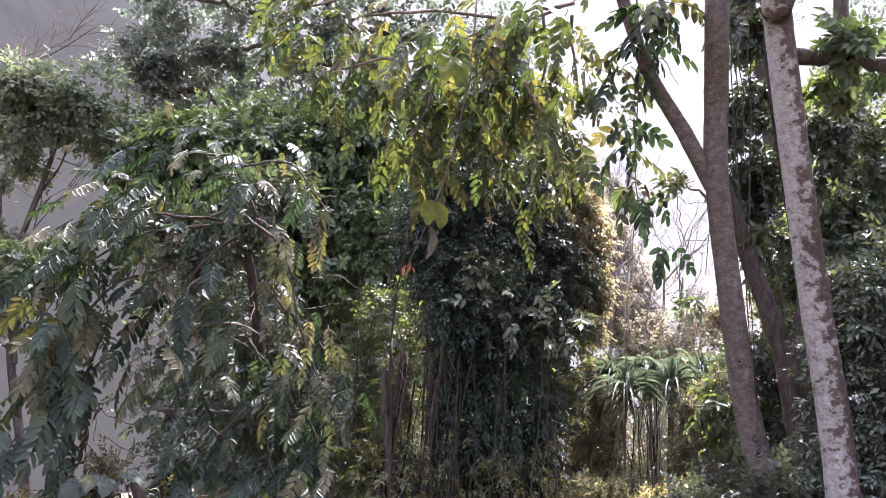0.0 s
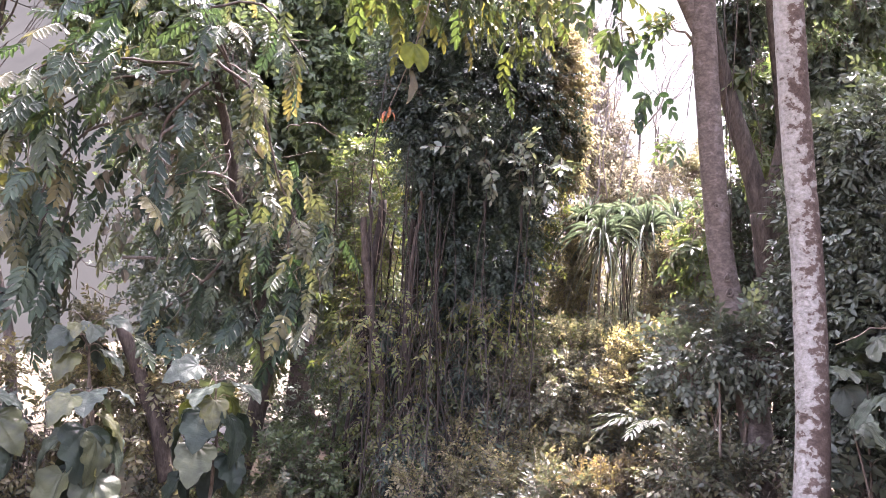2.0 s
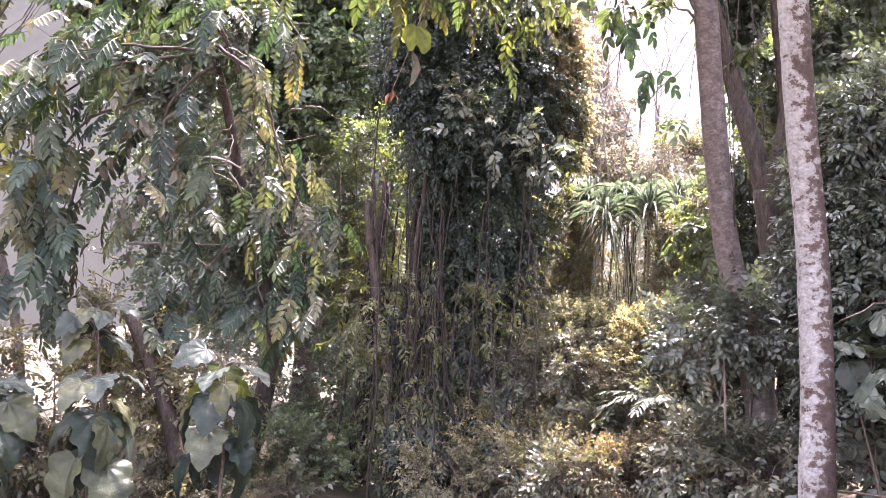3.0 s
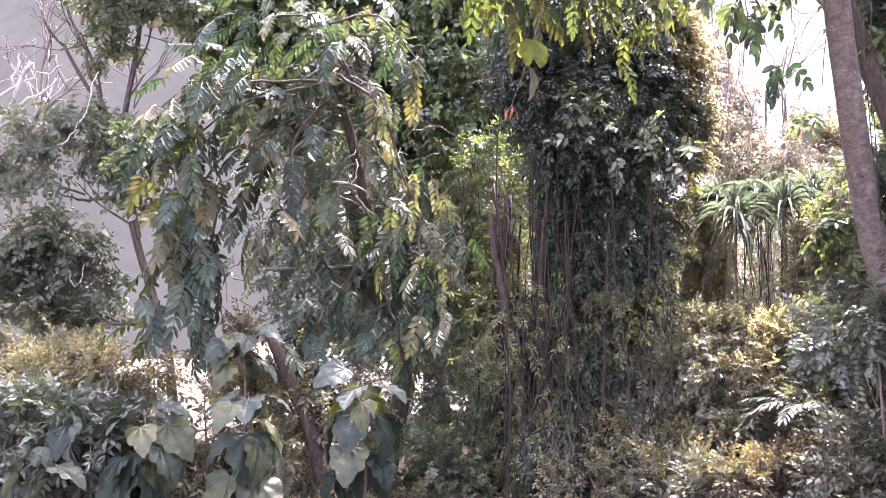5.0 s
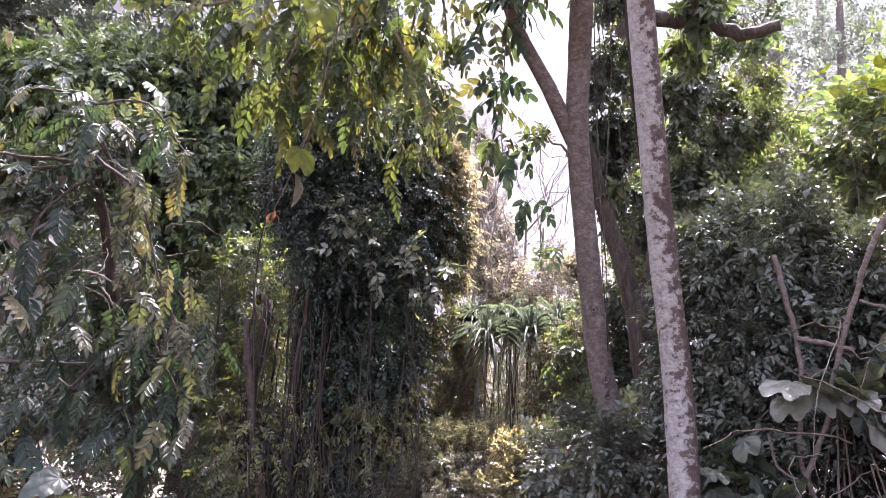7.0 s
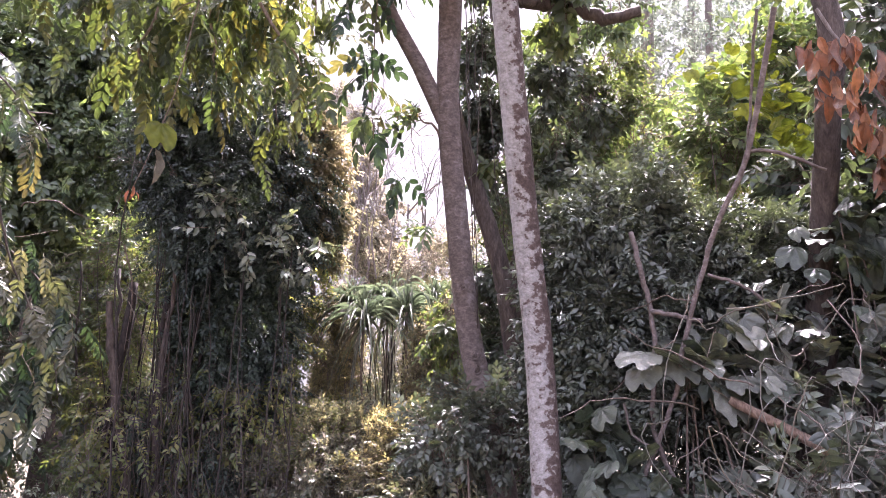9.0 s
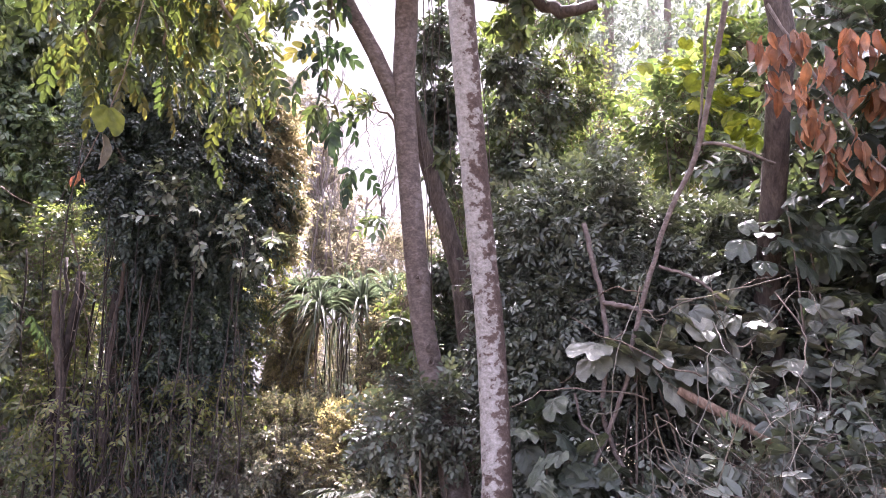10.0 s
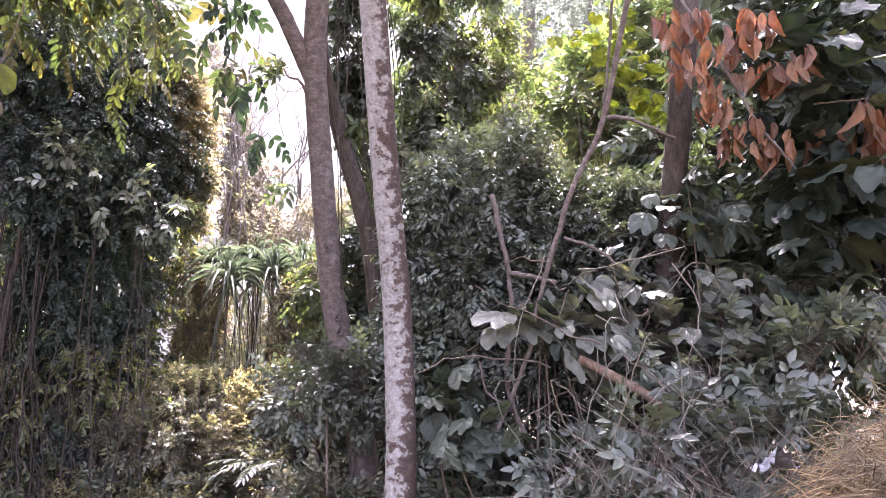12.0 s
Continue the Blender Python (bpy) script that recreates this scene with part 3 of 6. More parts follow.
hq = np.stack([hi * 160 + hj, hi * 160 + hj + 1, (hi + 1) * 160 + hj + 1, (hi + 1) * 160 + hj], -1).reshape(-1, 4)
tagged(new("backdrop", raw_mesh("backdrop", np.concatenate(hv), [hq], M_HILL, True)), "grey wooded hillside backdrop that glows as bright mist", "hillside", kind="structure")

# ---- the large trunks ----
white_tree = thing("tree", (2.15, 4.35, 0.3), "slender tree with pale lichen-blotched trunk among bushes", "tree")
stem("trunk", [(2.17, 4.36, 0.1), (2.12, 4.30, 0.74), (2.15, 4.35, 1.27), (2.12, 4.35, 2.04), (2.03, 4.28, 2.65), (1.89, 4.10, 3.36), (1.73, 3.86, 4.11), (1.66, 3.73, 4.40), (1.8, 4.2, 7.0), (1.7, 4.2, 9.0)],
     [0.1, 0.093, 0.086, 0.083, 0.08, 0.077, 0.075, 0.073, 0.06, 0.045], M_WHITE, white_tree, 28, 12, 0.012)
foliage(white_tree, [((1.7, 4.2, 9.4), (1.3, 1.3, 0.8))], 120, 0.5, 0.2, M_VINE, more=1)

dark_tree = thing("tree", (2.3, 5.8, 0.6), "brown-trunked tree with a leaning side branch", "tree")
stem("trunk", [(2.35, 5.75, 0.3), (2.42, 5.53, 0.58), (2.39, 5.61, 1.10), (2.31, 5.67, 1.60), (2.18, 5.71, 2.24), (2.04, 5.60, 3.15), (1.92, 5.43, 3.91), (1.88, 5.27, 4.39), (1.77, 4.85, 5.21), (2.05, 5.5, 7.6), (2.1, 5.4, 9.4)],
     [0.13, 0.115, 0.105, 0.094, 0.088, 0.085, 0.083, 0.084, 0.084, 0.07, 0.05], M_TRUNK, dark_tree, 26, 10, 0.015)
stem("branch", [(1.91, 5.49, 3.82), (1.68, 5.38, 4.18), (1.40, 5.26, 4.57), (1.17, 5.08, 5.04), (1.05, 4.97, 5.33), (0.9, 5.6, 6.6)], [0.06, 0.058, 0.05, 0.046, 0.04, 0.02], M_TRUNK, dark_tree, 14, 8, 0.02)
stem("branch", [(1.92, 5.54, 3.62), (1.80, 5.47, 3.76), (1.72, 5.48, 3.81), (1.65, 5.45, 3.92)], [0.014, 0.01, 0.007, 0.003], M_TWIG, dark_tree, 5, 4, 0.03, 0.006)
foliage(dark_tree, [((2.1, 5.4, 9.6), (1.2, 1.2, 0.7))], 120, 0.5, 0.2, M_VINE, more=1)

fork_tree = thing("tree", (2.9, 6.5, 0.7), "dark forked trunk wrapped in creepers", "tree")
stem("trunk", [(2.95, 6.5, 0.4), (2.88, 6.08, 0.90), (2.87, 6.12, 1.40), (2.78, 6.15, 2.05), (2.68, 6.12, 2.66)], [0.16, 0.14, 0.13, 0.125, 0.11], M_WOOD, fork_tree, 16, 6, 0.04)
stem("branch", [(2.67, 6.13, 2.61), (2.55, 6.14, 3.05), (2.42, 6.14, 3.45), (2.26, 6.06, 3.87), (2.13, 5.96, 4.23), (2.08, 5.85, 4.84), (1.95, 5.39, 5.61)], [0.085, 0.075, 0.068, 0.06, 0.055, 0.05, 0.04], M_WOOD, fork_tree, 12, 6, 0.04)
stem("branch", [(2.69, 6.11, 2.66), (2.79, 6.06, 3.18), (2.79, 6.10, 3.52), (2.65, 5.93, 4.15), (2.50, 5.71, 4.74), (2.42, 5.53, 5.14), (2.48, 5.28, 5.47), (3.1, 6.4, 8.0)], [0.07, 0.055, 0.05, 0.05, 0.052, 0.06, 0.06, 0.04], M_WOOD, fork_tree, 12, 6, 0.04)
stem("branch", [(2.48, 5.58, 5.02), (2.67, 5.40, 4.97), (2.84, 5.24, 4.88), (2.99, 5.02, 4.67), (3.21, 4.80, 4.58)], [0.06, 0.06, 0.055, 0.05, 0.04], M_WOOD, fork_tree, 10, 6, 0.06, 0.015)

foliage(fork_tree, [((2.53, 5.09, 4.95), (0.16, 0.16, 0.18)), ((2.72, 5.07, 4.83), (0.23, 0.23, 0.09)), ((2.51, 5.24, 4.73), (0.09, 0.09, 0.11))], 26, 0.26, 0.12, M_VINE, 0.55, 0.9, shell=(0.1, 1.3), name="leaves")
# Sunlight among the fork's leaves is painted with a brighter leaf copy.
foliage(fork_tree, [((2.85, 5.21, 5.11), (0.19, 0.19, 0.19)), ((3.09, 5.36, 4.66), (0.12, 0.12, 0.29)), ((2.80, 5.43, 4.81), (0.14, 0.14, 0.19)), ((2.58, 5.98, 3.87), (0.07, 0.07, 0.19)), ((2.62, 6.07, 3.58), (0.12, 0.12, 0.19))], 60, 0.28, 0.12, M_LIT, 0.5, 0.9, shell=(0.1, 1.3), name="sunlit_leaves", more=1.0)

# ---- creepers round the forked trunk ----
creeper = thing("creeper", (2.9, 7.0, 1.0), "dark curtain of climbing leaves against bright sky", "creeper")
foliage(creeper, [((2.07, 5.16, 4.97), (0.11, 0.11, 0.27)), ((2.44, 6.04, 4.66), (0.14, 0.14, 0.35)), ((2.50, 6.30, 4.32), (0.13, 0.13, 0.30)), ((2.64, 6.55, 3.82), (0.13, 0.13, 0.26)), ((3.05, 6.01, 4.66), (0.17, 0.17, 0.19)), ((3.05, 6.16, 4.35), (0.15, 0.15, 0.26)), ((3.25, 6.38, 4.15), (0.21, 0.21, 0.16)), ((3.24, 6.50, 3.84), (0.16, 0.16, 0.21)), ((3.49, 6.32, 4.56), (0.16, 0.16, 0.22))], 300, 0.26, 0.1, M_DARK, 0.55, 0.9, shell=(0.2, 1.15), spread=0.16, bunch=9, tiny=True)
foliage(creeper, [((2.95, 7.02, 3.72), (0.15, 0.15, 0.33)), ((3.13, 7.11, 3.03), (0.22, 0.22, 0.33)), ((2.89, 7.22, 2.98), (0.11, 0.11, 0.33)), ((3.09, 7.24, 2.30), (0.25, 0.25, 0.33)), ((2.90, 7.31, 2.39), (0.14, 0.14, 0.33))], 300, 0.26, 0.1, M_DARK, 0.5, 0.9, name="leaves", shell=(0.1, 1.1), spread=0.18, bunch=8, tiny=True)
# Lit leaves beside the dark curtain: the light is in their colour.
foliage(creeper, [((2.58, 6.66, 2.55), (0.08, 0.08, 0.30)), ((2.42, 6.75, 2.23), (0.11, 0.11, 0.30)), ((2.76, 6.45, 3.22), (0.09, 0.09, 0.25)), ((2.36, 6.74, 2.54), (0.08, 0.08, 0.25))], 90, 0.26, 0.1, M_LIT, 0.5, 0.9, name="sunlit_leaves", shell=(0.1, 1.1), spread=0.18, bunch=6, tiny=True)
foliage(creeper, [((2.34, 5.79, 5.39), (0.11, 0.11, 0.25)), ((2.45, 6.12, 4.73), (0.12, 0.12, 0.28)), ((2.51, 6.27, 4.36), (0.13, 0.13, 0.25)), ((2.51, 6.41, 4.04), (0.10, 0.10, 0.18)), ((2.25, 5.57, 5.75), (0.13, 0.13, 0.25))], 260, 0.24, 0.095, M_DARK, 0.55, 0.9, name="leaves", shell=(0.1, 1.15), spread=0.2, bunch=7, tiny=True)
for k in range(9):
    a = np.array((2.28, 5.73, 5.87)) + RNG.uniform(-1, 1, 3) * (0.35, 0.2, 0.1)
    b = a + (RNG.normal(0.1, 0.12), RNG.normal(0, 0.1), -RNG.uniform(1.8, 4.6))
    stem("vine", [a, (a + b) / 2 + RNG.normal(0, 0.07, 3), b], [0.005, 0.003], M_WOOD, creeper, 4, 6, 0, 0.015)

right_tree = thing("tree", (4.3, 8.0, 1.0), "tall tree hung with sunlit climbing leaves", "tree")
stem("trunk", [(4.3, 8.0, 0.6), (4.3, 8.0, 3.0), (4.2, 7.9, 6.0), (4.4, 7.9, 9.0)], [0.16, 0.13, 0.1, 0.05], M_WOOD, right_tree, 12, 6, 0.04)
foliage(right_tree, [((3.22, 6.45, 5.06), (0.17, 0.17, 0.28)), ((3.32, 6.62, 4.63), (0.19, 0.19, 0.33)), ((3.45, 6.74, 4.18), (0.28, 0.28, 0.22)), ((3.74, 6.02, 5.32), (0.28, 0.28, 0.17)), ((3.79, 6.64, 3.96), (0.28, 0.28, 0.22)), ((4.18, 6.40, 3.98), (0.33, 0.33, 0.19))], 210, 0.3, 0.11, M_VINE, 0.55, 0.9, shell=(0.2, 1.15), spread=0.17, bunch=9, tiny=True)
# Backlight is put into the colour of these hanging leaves.
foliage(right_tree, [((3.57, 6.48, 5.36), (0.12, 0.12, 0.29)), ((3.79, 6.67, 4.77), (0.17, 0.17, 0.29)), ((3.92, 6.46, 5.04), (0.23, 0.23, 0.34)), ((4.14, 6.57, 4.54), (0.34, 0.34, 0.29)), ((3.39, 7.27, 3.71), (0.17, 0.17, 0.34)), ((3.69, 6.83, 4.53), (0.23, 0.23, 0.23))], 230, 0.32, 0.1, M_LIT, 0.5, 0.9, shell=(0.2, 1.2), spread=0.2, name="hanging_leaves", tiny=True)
sun_tree = thing("tree", (5.4, 9.6, 1.2), "feathery small-leaved tree lit from behind", "tree")
stem("trunk", [(5.4, 9.6, 0.8), (5.5, 9.5, 3.0), (5.4, 9.6, 6.0)], [0.1, 0.08, 0.04], M_WOOD, sun_tree, 10, 6, 0.04)
foliage(sun_tree, [((5.23, 8.53, 5.10), (0.80, 0.73, 0.73)), ((5.73, 7.79, 4.58), (0.76, 0.55, 0.55)), ((4.54, 8.44, 4.75), (0.48, 0.48, 1.04)), ((5.05, 7.28, 3.76), (0.75, 0.37, 0.37))], 700, 0.4, 0.09, M_SUN, 0.35, 0.6, shell=(0.3, 1.15), tiny=True)

# ---- feather-leaved tree with hanging boughs ----
FROND = [frond_mesh("feather_leaf", 7, 0.26, 0.36, M_PIN, s, k) for k, s in enumerate((0.12, 0.3, 0.5, 0.25))]
YFROND = [frond_mesh("backlit_feather_leaf", 5, 0.29, 0.46, M_YPIN, s, k + 7) for k, s in enumerate((0.25, 0.5, 0.7))]
LFROND = [frond_mesh("sunlit_feather_leaf", 6, 0.27, 0.42, M_LPIN, s, k + 13) for k, s in enumerate((0.3, 0.5, 0.8))]
OVAL_DRY = raw_mesh("dry_leaf", *blade(HALF_OVAL, 0.5, 0.3), M_DRY, True)
droop_tree = thing("tree", (-1.6, 8.4, 0.0), "feather-leaved tree with long drooping boughs", "tree")
stem("trunk", [(-1.6, 8.4, -0.1), (-1.38, 8.28, 1.34), (-1.66, 8.20, 2.39), (-1.83, 7.90, 3.35), (-1.96, 7.61, 3.95)], [0.1, 0.09, 0.075, 0.05, 0.03], M_WOOD, droop_tree, 12, 6, 0.04)
BOUGHS = [
    ([(-1.64, 7.28, 3.70), (-1.99, 6.88, 4.24), (-2.42, 6.63, 4.19), (-2.94, 6.35, 4.00)], 30, FROND, 0.42),
    ([(-1.64, 7.28, 3.70), (-1.85, 6.95, 4.25), (-1.40, 6.93, 4.32), (-1.14, 7.01, 3.97), (-0.99, 7.00, 3.79)], 18, FROND, 0.42),
    ([(-1.75, 6.94, 3.85), (-1.50, 6.99, 3.62), (-1.32, 7.08, 3.13), (-1.17, 7.11, 2.70), (-0.90, 7.14, 2.23), (-0.75, 7.11, 1.81)], 44, LFROND, 0.38),
    ([(-1.90, 7.18, 3.81), (-2.43, 6.90, 3.76), (-2.82, 6.67, 3.61), (-3.12, 6.47, 3.37)], 20, FROND, 0.50),
    ([(-1.89, 7.21, 3.71), (-2.20, 7.10, 3.34), (-2.25, 7.08, 2.77), (-2.25, 7.01, 2.39)], 20, FROND, 0.50),
    ([(-1.56, 7.41, 3.25), (-1.10, 7.39, 2.85), (-0.66, 7.33, 2.41)], 12, FROND, 0.45),
    ([(-2.00, 7.16, 3.80), (-2.64, 6.89, 3.56), (-3.11, 6.68, 3.07), (-3.36, 6.50, 2.68)], 24, FROND, 0.52),
    ([(-2.44, 7.14, 3.39), (-2.90, 6.91, 3.04), (-3.15, 6.78, 2.37), (-3.32, 6.61, 1.91)], 22, FROND, 0.52),
    ([(-1.72, 7.46, 2.82), (-1.47, 7.45, 2.42), (-1.44, 7.37, 1.92), (-1.25, 7.29, 1.49)], 20, FROND, 0.50),
    ([(-1.71, 7.54, 2.17), (-2.02, 7.36, 1.81), (-2.25, 7.17, 1.63), (-2.36, 7.01, 1.51)], 16, FROND, 0.50),
    ([(-2.85, 7.09, 2.88), (-2.95, 7.01, 2.27), (-3.10, 6.83, 2.01), (-3.23, 6.65, 1.73)], 20, FROND, 0.52),
    ([(-2.03, 7.31, 3.19), (-1.85, 7.25, 2.78), (-1.93, 7.10, 2.42)], 12, FROND, 0.50),
    ([(-3.06, 7.01, 2.85), (-3.07, 6.90, 2.21), (-2.86, 6.82, 1.71)], 14, FROND, 0.50),
    ([(-2.79, 6.84, 3.95), (-3.01, 6.65, 3.64), (-3.18, 6.43, 3.43)], 14, FROND, 0.48),
    ([(-1.10, 7.60, 2.68), (-1.13, 7.52, 2.25), (-1.00, 7.45, 1.86), (-1.04, 7.33, 1.48)], 14, FROND, 0.45),
]
for pts, n, leaves_of, length in BOUGHS:
    bough(droop_tree, pts, [0.016, 0.01, 0.004], leaves_of, int(n * 1.05), length * 0.84, 0.4, face=(0, -0.3, 0), jitter=0.13, bark=M_WOOD)
# Dark inner leaves put the shade inside the crown into colour.
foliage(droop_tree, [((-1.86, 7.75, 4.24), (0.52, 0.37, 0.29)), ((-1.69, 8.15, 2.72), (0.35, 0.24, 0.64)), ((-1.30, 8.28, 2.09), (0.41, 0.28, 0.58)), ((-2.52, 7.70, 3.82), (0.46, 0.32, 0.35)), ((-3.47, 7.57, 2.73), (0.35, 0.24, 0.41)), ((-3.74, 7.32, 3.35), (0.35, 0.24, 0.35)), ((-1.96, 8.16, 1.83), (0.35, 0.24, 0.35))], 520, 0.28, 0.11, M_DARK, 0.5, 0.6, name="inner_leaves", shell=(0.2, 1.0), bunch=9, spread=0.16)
for a, b, c in (((-2.11, 7.10, 3.29), (-2.25, 7.10, 3.13), (-2.14, 7.19, 2.80)), ((-1.92, 7.23, 2.92), (-1.70, 7.29, 2.90), (-1.54, 7.34, 2.81)), ((-1.89, 7.29, 2.60), (-1.80, 7.32, 2.54), (-1.76, 7.34, 2.49)), ((-2.49, 7.16, 2.11), (-2.14, 7.27, 2.14), (-1.72, 7.38, 2.16))):
    stem("bare_twig", [a, b, c], [0.016, 0.012, 0.006], M_BARE, droop_tree, 6, 5, 0.05, 0.006, "bleached bare twig")

for k in range(46):
    a = np.array((-2.11, 7.28, 2.97)) + RNG.normal(0, 1, 3) * (0.75, 0.25, 0.85)
    b = a + RNG.normal(0, 1, 3) * (0.35, 0.15, 0.3) + (0, 0, -0.2)
    stem("tendril", [a, (a + b) / 2 + RNG.normal(0, 0.09, 3), b], [0.006, 0.003], M_TWIG if k % 3 else M_BARE, droop_tree, 5, 6, 0, 0.012)
for k in range(46):
    at = np.array((-2.43, 6.99, 2.84)) + RNG.normal(0, 1, 3) * (0.26, 0.15, 0.42)
    piece("dry_leaf", OVAL_DRY, droop_tree, at, frames(np.array((RNG.normal(0, 0.4), RNG.normal(0, 0.3), -1)), RNG.uniform(0, 6.3))[0], RNG.uniform(0.08, 0.15), "shrivelled dry leaf")
for k in range(26):
    at = np.array((-2.30, 7.38, 2.98)) + RNG.normal(0, 1, 3) * (0.85, 0.2, 0.9)
    piece("dry_leaf", OVAL_DRY, droop_tree, at, frames(np.array((RNG.normal(0, 0.4), RNG.normal(0, 0.3), -1)), RNG.uniform(0, 6.3))[0], RNG.uniform(0.1, 0.17), "shrivelled dry leaf")

# ---- overhanging feather leaves ----
over = thing("tree", (3.2, 7.2, 0.9), "overhanging branches of a tree with backlit yellow-green feather leaves", "tree")
stem("trunk", [(3.2, 7.4, 0.6), (3.3, 7.5, 4.0), (2.9, 7.3, 7.4)], [0.12, 0.09, 0.06], M_WOOD, over, 10, 6, 0.04)
OVER = [
    ([(2.9, 7.3, 7.4), (1.6, 6.0, 6.3), (0.82, 5.11, 5.02)], 4),
    ([(0.80, 4.98, 4.94), (0.36, 5.09, 4.85), (-0.03, 5.20, 4.68), (-0.35, 5.28, 4.54), (-0.66, 5.37, 4.30)], 22),
    ([(0.77, 5.21, 5.05), (0.50, 5.32, 4.93), (0.23, 5.48, 4.70), (-0.01, 5.59, 4.50), (-0.25, 5.68, 4.32)], 22),
    ([(0.65, 5.47, 5.15), (0.68, 5.66, 4.83), (0.64, 5.84, 4.49), (0.70, 6.00, 4.13), (0.78, 6.15, 3.71)], 26),
    ([(0.23, 5.37, 4.64), (0.22, 5.53, 4.35), (0.23, 5.65, 4.08), (0.26, 5.74, 3.85)], 14),
    ([(0.38, 5.41, 5.05), (-0.47, 5.40, 5.05), (-0.89, 5.42, 4.94), (-1.30, 5.41, 4.81)], 12),
    ([(-0.43, 5.27, 4.53), (-0.75, 5.27, 4.48), (-0.96, 5.28, 4.39), (-1.04, 5.34, 4.25)], 7),
    ([(0.82, 5.24, 5.00), (0.88, 5.39, 4.74), (0.93, 5.53, 4.47)], 10),
    ([(0.31, 5.58, 5.01), (0.44, 5.72, 4.75), (0.38, 5.87, 4.48), (0.15, 5.96, 4.31)], 16),
    ([(-0.17, 5.50, 4.40), (-0.26, 5.63, 4.13), (-0.07, 5.74, 3.87)], 9),
    ([(-0.89, 5.38, 4.99), (-0.72, 5.55, 4.76), (-0.59, 5.70, 4.50), (-0.44, 5.76, 4.42)], 6),
    ([(0.52, 5.31, 4.44), (0.76, 5.42, 4.18), (0.96, 5.46, 4.03)], 9),
    ([(-0.72, 5.23, 5.04), (-1.12, 5.23, 4.92), (-1.39, 5.24, 4.81)], 7),
    ([(-0.03, 5.63, 4.94), (-0.10, 5.77, 4.69), (-0.27, 5.87, 4.48), (-0.48, 5.94, 4.31)], 12),
]
for pts, n in OVER:
    bough(over, pts, [0.014, 0.009, 0.004], YFROND, int(n * 2.0), 0.3, 0.3, face=(0, -0.15, 0), jitter=0.13)

BILOBED = raw_mesh("two_lobed_leaf", *blade(HALF_BILOBED, 0.1, 0.15), M_LIME, True)
vine = thing("hanging_vine", (0.13, 4.71, 4.98), "thin hanging vine with lime-green two-lobed leaves", "vine")
stem("stem", [(0.13, 4.71, 4.98), (0.12, 5.09, 4.38), (0.02, 5.33, 3.89), (-0.11, 5.49, 3.47), (-0.24, 5.59, 3.11)], [0.006, 0.005, 0.003], M_TWIG, vine, 5, 6, 0, 0.004)
for at, way, roll, size in (((-0.08, 5.41, 3.54), (0.1, -0.3, -1), 0.15, 0.2), ((-0.02, 4.99, 4.45), (0.1, -0.3, -1), 0.3, 0.24), ((0.13, 5.14, 4.17), (0.5, -0.3, -0.8), 0.2, 0.24), ((0.73, 4.80, 4.67), (-0.5, -0.2, 0.3), 0.9, 0.2)):
    piece("leaf", BILOBED, vine, at, frames(np.array(way), roll)[0], size, "lime-green two-lobed leaf")
piece("dry_leaf", OVAL_DRY, vine, (-0.11, 5.50, 3.39), frames(np.array((0.25, -0.1, -1)))[0], 0.24, "grey dry leaf")

WITHERED = raw_mesh("withered_leaf", *blade([(0.6 * x, y) for x, y in HALF_OVAL], 0.6, 0.4), M_BROWN, True)
for at, way, size in (((-0.23, 5.54, 3.13), (0.1, -0.2, -1), 0.1), ((-0.25, 5.55, 3.10), (-0.4, -0.2, -0.8), 0.08), ((-0.21, 5.55, 3.09), (0.5, -0.1, -0.7), 0.07)):
    piece("withered_leaf", WITHERED, vine, at, frames(np.array(way), 0.5)[0], size, "small orange-brown withered leaf")

# ---- sprays in the sky gap ----
SPRAY = [frond_mesh("spray_leaf", 3, 0.42, 0.46, M_PIN, s, k + 31) for k, s in enumerate((0.3, 0.55))]
spray = thing("hanging_vine", (1.21, 4.82, 5.14), "hanging sprays of leaves in the sky gap", "vine")
stem("stem", [(1.19, 4.82, 5.14), (1.31, 5.23, 4.46), (1.37, 5.52, 3.80), (1.38, 5.71, 3.25)], [0.006, 0.003], M_TWIG, spray, 4, 6, 0, 0.006)
spray_stem = spray.children[0]
for hub, count in (((1.37, 5.52, 3.80), 9), ((1.30, 5.37, 4.19), 7), ((1.32, 5.10, 4.68), 9), ((1.60, 5.61, 3.37), 4), ((1.19, 5.22, 4.53), 6), ((1.38, 4.95, 4.88), 8), ((1.23, 5.46, 4.03), 4), ((1.45, 4.91, 4.91), 6)):
    for k in range(count):
        a = k / count * 2 * np.pi + RNG.uniform(0, 0.6)
        piece("leaf", SPRAY[k % 2], spray_stem, np.array(hub) + RNG.normal(0, 0.04, 3), frames(np.array((math.cos(a), 0.5 * math.sin(a), RNG.uniform(-0.9, 0.25))), RNG.normal(0, 0.5))[0], RNG.uniform(0.2, 0.3))
for a, b in (((1.38, 5.52, 3.80), (1.63, 5.61, 3.35)), ((1.64, 5.41, 3.90), (1.74, 5.57, 3.37)), ((1.37, 5.04, 4.76), (1.58, 5.16, 4.44)), ((1.57, 5.47, 3.79), (1.82, 5.44, 3.67))):
    stem("tendril", [a, (np.array(a) + np.array(b)) / 2 + (0, 0, -0.03), b], [0.004, 0.002], M_TWIG, spray, 4, 6, 0, 0.008)
